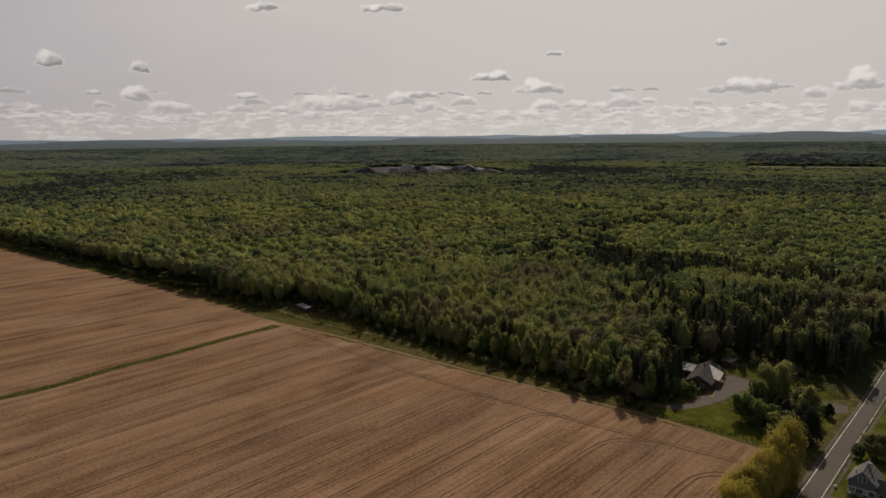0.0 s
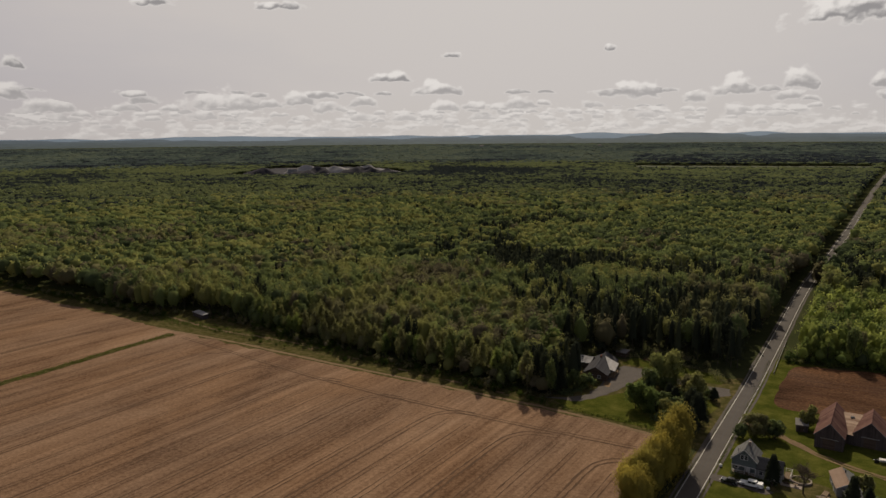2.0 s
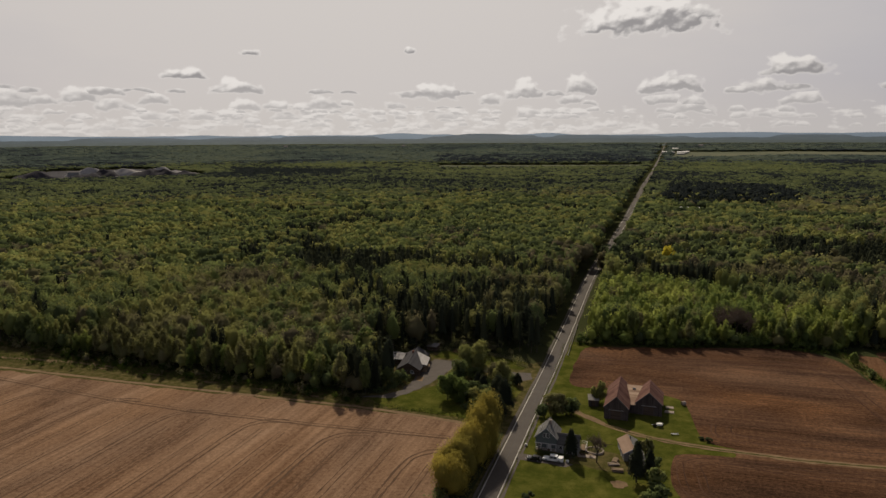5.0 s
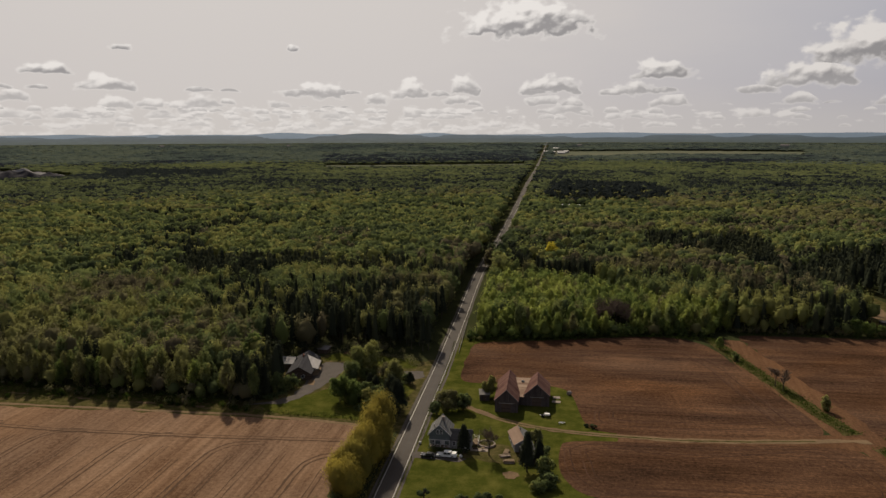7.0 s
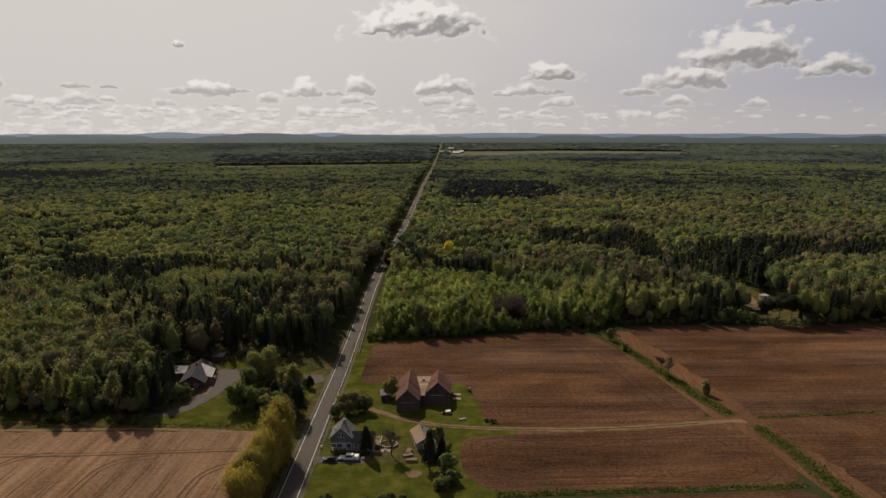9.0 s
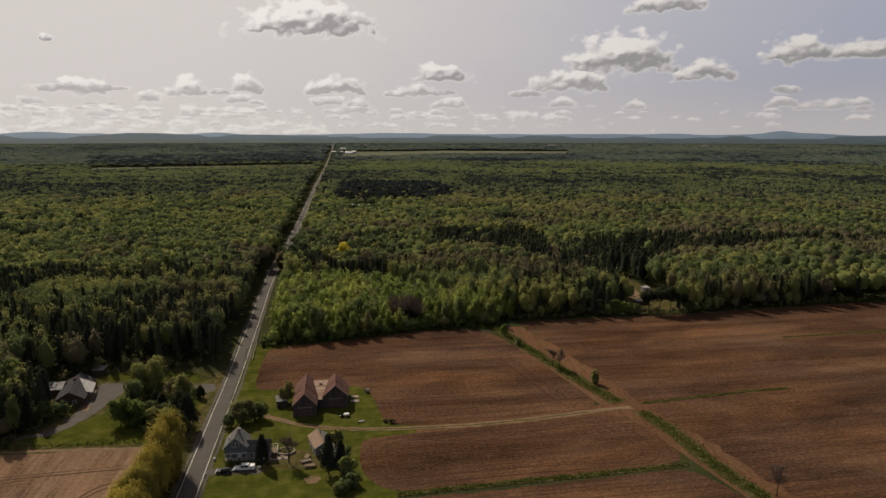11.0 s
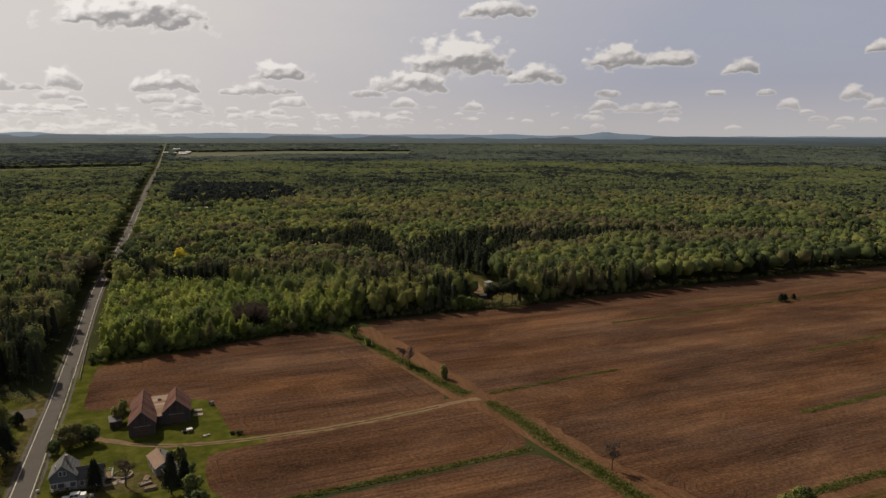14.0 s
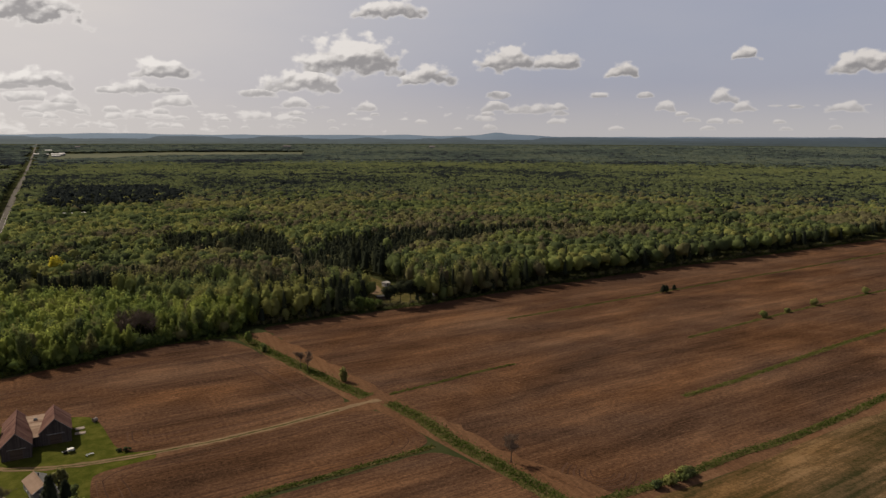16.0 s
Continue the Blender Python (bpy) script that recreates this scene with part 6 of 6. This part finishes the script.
def far_building(x, y, w, d, h, label, roof="tin", wall="greysiding", turn=0):
    t = thing("far_building", pose(x, y, float(rise(x, y)) + 0.3, 0, 0, turn), label, "building")
    part("wall", gable(bmesh.new(), d, w, h, h + 0.35 * d), M[wall], t).matrix_local = pose(0, 0, 0, 0, 0, 90)
    roof_pair(t, d, w, h, h + 0.35 * d, (M[roof], M[roof]), 0.4, pose(0, 0, 0, 0, 0, 90))


far_building(24, 912, 13.5, 5, 9.0, "long pale-roofed farm building in the woods", "white")
for x, y, w, d, h in ((-4, 1560, 6, 5, 9), (13, 1540, 7, 5, 7)):
    far_building(x, y, w, d, h, "pale house beside the road", "slate")
for x, y, w, d, h in ((8, 2960, 9, 7, 6), (45, 2960, 20, 8, 7), (40, 2900, 14, 7, 5), (62, 3000, 10, 7, 7), (-22, 3000, 9, 6, 6), (20, 3200, 12, 8, 9)):
    far_building(x, y, w, d, h, "white farm hall by the far road", "white", "greysiding")
for a, r, w in ((-20.9, 3480, 8), (-30.2, 3500, 9), (17.0, 3460, 18), (28.5, 3450, 15), (2.2, 3440, 10)):
    far_building(r * math.sin(radians(a)), r * math.cos(radians(a)), w, 12, 12, "tiny white building far off", "tin", "greysiding", -a)
far_building(-1345, 1330, 12, 7, 16, "pale works building in the quarry", "tin", "greysiding", 42)


# guard rail along the road's bend
def guard_rail():
    t = thing("guard_rail", pose(0, 0, 0), "pale steel guard rail beside the road", "guard rail")
    pts = [(-40.3, 312), (-40.9, 325), (-41.5, 340), (-42.1, 355), (-42.6, 366)]
    for a, b in zip(pts, pts[1:]):
        bm = bmesh.new()
        tube(bm, (*a, 0.65), (*b, 0.65), 0.17, 0.17, 6)
        part("rail", bm, M["tin"], t)
    for p in lines(pts, 4.0):
        part("post", boxes((p[0] - 0.08, p[1] - 0.08, 0, p[0] + 0.08, p[1] + 0.08, 0.8)), M["steel"], t)


guard_rail()


# ------------------------------------------------------------------ single trees and shrubs
def single(name, x, y, h, rad, mat, count, size, label, low=0.2, blobs=9, seed=None, tone=0.5, trunk=0.25, cone=True):
    rng = np.random.default_rng(seed or int(abs(x * 31 + y * 17)))
    t = thing(name, pose(x, y, 0), label, "tree" if h > 3 else "shrub")
    bm = bmesh.new()
    tube(bm, (0, 0, -0.1), (0.1, 0, h * 0.4), trunk, trunk * 0.65)
    tube(bm, (0.1, 0, h * 0.4), (0, 0.1, h * 0.85), trunk * 0.65, 0.03)
    if mat != "pine":
        for i in range(7):
            a, z0 = i * 0.95 + rng.random(), h * (0.2 + 0.08 * i)
            tube(bm, (0.05, 0, z0), (0.6 * rad * math.cos(a), 0.6 * rad * math.sin(a), z0 + 0.18 * h), trunk * 0.4, 0.03, 4)
    part("trunk", bm, M["bark"], t)
    half = 0.5 * (1 - low) * h
    if mat == "pine" and cone:
        blocks = domes(np.array([[0, 0, h - half]]), np.array([[rad, rad, half]]), np.array([tone]), rng, 8, 11, count, size * 0.8, True)
    else:
        blocks = lobed(h, rad, low, blobs, count, size, rng, tone, 0.9 if mat == "gold" and h < 20.5 else 0.0)
    mass("crown", blocks, M[mat], t)
    return t


def bare_tree(x, y, h, rad, label, seed=1):
    t = thing("bare_tree", pose(x, y, 0), label, "tree")
    rng = random.Random(seed)
    bm = bmesh.new()
    tube(bm, (0, 0, -0.1), (0.1, 0, h * 0.3), 0.022 * h, 0.016 * h, 7)
    twigs = bmesh.new()

    def grow(p, way, length, r, depth):
        q = p + way * length
        tube(bm if depth < 2 else twigs, p, q, r, r * 0.6, 5 if depth < 2 else 3)
        if depth < 4:
            for _ in range(4 if depth else 7):
                w = (way + Vector((rng.uniform(-1, 1), rng.uniform(-1, 1), rng.uniform(-0.3, 0.6))) * 0.95).normalized()
                grow(p + way * length * rng.uniform(0.25, 1.0), w, length * rng.uniform(0.55, 0.82), max(0.038, r * 0.55), depth + 1)
    grow(Vector((0.1, 0, h * 0.16)), Vector((0, 0, 1)), h * 0.36, 0.014 * h, 0)
    part("trunk", bm, M["bark"], t)
    ends = np.array([v.co[:] for v in twigs.verts])
    part("twig_crown", twigs, M["twig"], t, "fine bare twigs")
    r2 = np.random.default_rng(seed)
    ends = ends[r2.integers(0, len(ends), 1500)] + r2.normal(0, 0.22, (1500, 3))
    soup("bud_haze", leaves(ends, 0.011 * h * r2.uniform(0.6, 1.4, 1500), r2, 3), 3, M["twig"], t, label="haze of brown buds")["kind"] = "stuff"


for i, (x, y, h, r) in enumerate(((-52.6, 209, 19.6, 4.4), (-53.0, 202, 17.4, 5.0), (-53.8, 194, 15.2, 5.4), (-54.4, 186, 13.6, 5.4), (-54.8, 177, 12.6, 5.2), (-50.9, 203, 14.0, 4.0), (-57.6, 184, 10.0, 4.2))):
    single("willow", x, y, h, r, "gold", 10500, 0.20, "golden yellow-green willow beside the road", 0.0, 17, 40 + i, 0.35 + 0.08 * (i % 3))
for x, y, h, r, mat, lab, tone in (
        (-75.5, 277.0, 15.5, 6.8, "leaf", "broad dusty-green tree beside the drive", 0.8), (-78.5, 263.0, 11.5, 4.4, "leaf", "green tree beside the gravel", 0.3),
        (-77.0, 245.0, 11.0, 4.0, "fresh", "round green lawn tree", -0.1), (-71.8, 244.0, 10.2, 3.8, "fresh", "round green lawn tree", -0.15),
        (-59.5, 262.0, 12.5, 3.8, "olive", "olive-brown tree by the drive's mouth", 0.75), (-64.0, 268.0, 9.0, 3.2, "olive", "budding tree by the drive", 0.2),
        (-70.0, 256.0, 5.0, 3.0, "leaf", "low spreading shrub tree", 0.2), (-64.0, 252.0, 5.0, 3.0, "leaf", "low spreading shrub tree", 0.15),
        (-67.0, 248.0, 5.5, 2.8, "olive", "low budding shrub in the garden", 0.9), (-61.0, 247.0, 6.0, 2.8, "leaf", "low green shrub in the garden", 0.3), (-73.0, 270.0, 6.5, 3.2, "leaf", "green shrub beside the drive", 0.25), (-66.0, 274.0, 5.0, 2.4, "leaf", "green shrub beside the drive", 0.4),
        (-101.0, 257.0, 6.0, 3.0, "leaf", "bushy tree in front of the house", 0.3), (-104.5, 252.0, 8.0, 3.2, "leaf", "bushy tree in front of the house", 0.4),
        (-120.5, 268.5, 19.5, 5.2, "fresh", "tall round bright-green tree above the wood", 0.3),
        (-35.5, 243.0, 8.0, 4.4, "olive", "spreading garden tree behind the house", 0.2), (-29.8, 244.0, 6.4, 3.6, "leaf", "spreading garden tree behind the house", 0.3),
        (-39.0, 239.0, 5.0, 2.6, "leaf", "garden bush by the road", 0.2),
        (-21.5, 259.0, 8.8, 2.8, "olive", "rounded tree beside the barn", 0.9), (-3.2, 218.0, 6.4, 2.2, "olive", "budding yellowish tree by the garage", 1.0),
        (-0.6, 208.5, 5.0, 2.4, "leaf", "dark green bush by the garage", 0.2), (0.5, 199.5, 5.5, 2.6, "leaf", "green bush at the field's corner", 0.35), (1.5, 191.0, 4.0, 2.6, "leaf", "green bush at the lawn's edge", 0.4), (-1.5, 187.0, 4.0, 2.6, "leaf", "green bush at the lawn's edge", 0.35),
        (101.0, 262.0, 6.0, 2.0, "olive", "young tree in the ditch", 0.9), (83.0, 318.0, 4.6, 1.9, "leaf", "bushy young tree in the ditch", 0.6), (80.0, 334.0, 6.5, 1.8, "fresh", "slim young tree at the ditch's end", 0.6),
        (157.0, 134.5, 4.4, 2.4, "leaf", "bushy shrub in the ditch", 0.5), (152.0, 134.0, 3.6, 2.2, "leaf", "bushy shrub in the ditch", 0.6), (161.0, 135.5, 3.2, 2.0, "leaf", "bushy shrub in the ditch", 0.4), (147.0, 134.5, 2.6, 1.8, "leaf", "low shrub in the ditch", 0.5),
        (345.0, 246.0, 4.5, 2.4, "leaf", "round bush on the drain", 0.7), (398.0, 250.5, 4.5, 2.2, "olive", "budding bush on the drain", 0.9), (458.0, 254.0, 4.5, 2.6, "leaf", "round bush on the drain", 0.6), (368.0, 247.5, 2.6, 1.8, "leaf", "low bush on the drain", 0.6),
        (1.9, 522.0, 22.0, 6.5, "blossom", "yellow-flowering tree above the wood", 0.9), (131.0, 458.0, 20.5, 5.0, "olive", "yellowish tree above the wood", 1.0), (139.0, 462.0, 19.5, 4.4, "olive", "yellowish tree above the wood", 0.9)):
    single("tree" if h > 5 else "bush", x, y, h, r, mat, int(190 * r * max(2.0, h * 0.4)), 0.36, lab, 0.02, 18, None, tone + 0.2)
for x, y, h, r, lab in ((-25.4, 208.8, 9.6, 2.0, "dark spruce in front of the house"), (-5.2, 199.2, 12.6, 2.1, "tall dark spruce beside the garage"), (-1.6, 204.5, 8.0, 1.7, "dark spruce beside the garage"),
                        (-53.4, 238.0, 13.2, 3.4, "broad dark conifer beside the road"), (-56.8, 244.5, 12.0, 3.3, "broad dark conifer beside the road"), (-53.6, 231.0, 9.5, 2.6, "dark conifer beside the road"),
                        (-54.5, 268.0, 5.0, 1.7, "small dark conifer by the drive"), (-66.5, 259.0, 6.0, 1.9, "small dark conifer in the garden"), (-61.5, 256.5, 5.5, 1.8, "small dark conifer in the garden"), (-69.5, 262.0, 6.0, 1.8, "small dark conifer in the garden"), (-72.5, 250.5, 4.5, 1.6, "small dark conifer in the garden"),
                        (343.5, 318.5, 5.0, 1.8, "small dark pine on the drain"), (347.0, 319.5, 4.6, 1.7, "small dark pine on the drain"), (356.0, 321.0, 3.5, 1.3, "small dark pine on the drain")):
    single("conifer", x, y, h, r, "pine", int(110 * h), 0.42, lab, tone=0.45)
for x, y, h, r, mat, tone in ((-44.6, 521.0, 15.5, 4.4, "olive", 0.1), (-44.4, 530.0, 17.5, 4.0, "pine", 0.5), (-44.0, 539.0, 16.5, 4.0, "leaf", 0.1)):
    single("tree", x, y, h, r, mat, 900, 0.6, "dark tree leaning over the road's bend", 0.1, 12, None, tone)
for x, y, h, r in ((171.5, 367.5, 14.0, 4.8), (177.5, 366.0, 15.8, 5.6), (184.5, 367.0, 15.4, 5.4), (190.5, 368.0, 13.8, 4.8)):
    single("pine", x, y, h, r, "pine", 3600, 0.34, "dark flat-topped pine with a bare trunk at the field's edge", 0.40, 18, None, 0.5, 0.3, False)
for x, y, h, r in ((158.0, 367.0, 8.0, 3.4), (152.0, 366.0, 9.5, 3.4), (164.5, 368.5, 6.5, 2.8), (197.0, 369.0, 8.5, 3.4)):
    single("tree", x, y, h, r, "fresh", 2200, 0.30, "low yellow-green tree at the field's edge", 0.0, 16, None, 0.35)
bare_tree(-17.4, 208.6, 10.0, 3, "bare spreading tree beside the stone ring", 3)
bare_tree(92.0, 281.0, 9.5, 2, "bare young tree in the ditch", 4)
bare_tree(90.5, 286.0, 9.0, 2, "bare young tree in the ditch", 6)
bare_tree(119.5, 168.5, 9.0, 2, "bare tree beside the earth track", 5)
for x, y, h in ((30, 360, 15), (35, 364, 16), (26, 363, 15), (40, 361, 14), (33, 369, 16), (29, 373, 16), (38, 371, 15)):
    bare_tree(x, y, h, 3, "grey leafless tree in the young wood", int(x * y) % 97)
for i, (x, y, h) in enumerate(((-33.0, 179.5, 2.8), (-22.0, 178.5, 2.6), (-18.2, 179.5, 3.0), (-15.2, 179.8, 3.2), (-11.6, 179.0, 2.8))):
    single("bush", x, y, h, 1.9, "leaf", 900, 0.24, "clipped green bush in a row on the lawn", 0.05, 9, 300 + i, 0.3)
for x, y, h, r in ((14.0, 235.0, 1.2, 0.9), (16.2, 234.4, 1.5, 1.3)):
    single("bush", x, y, h, r, "leaf", 420, 0.2, "low dark bush at the lawn's corner", 0.0, 7, None, 0.2)
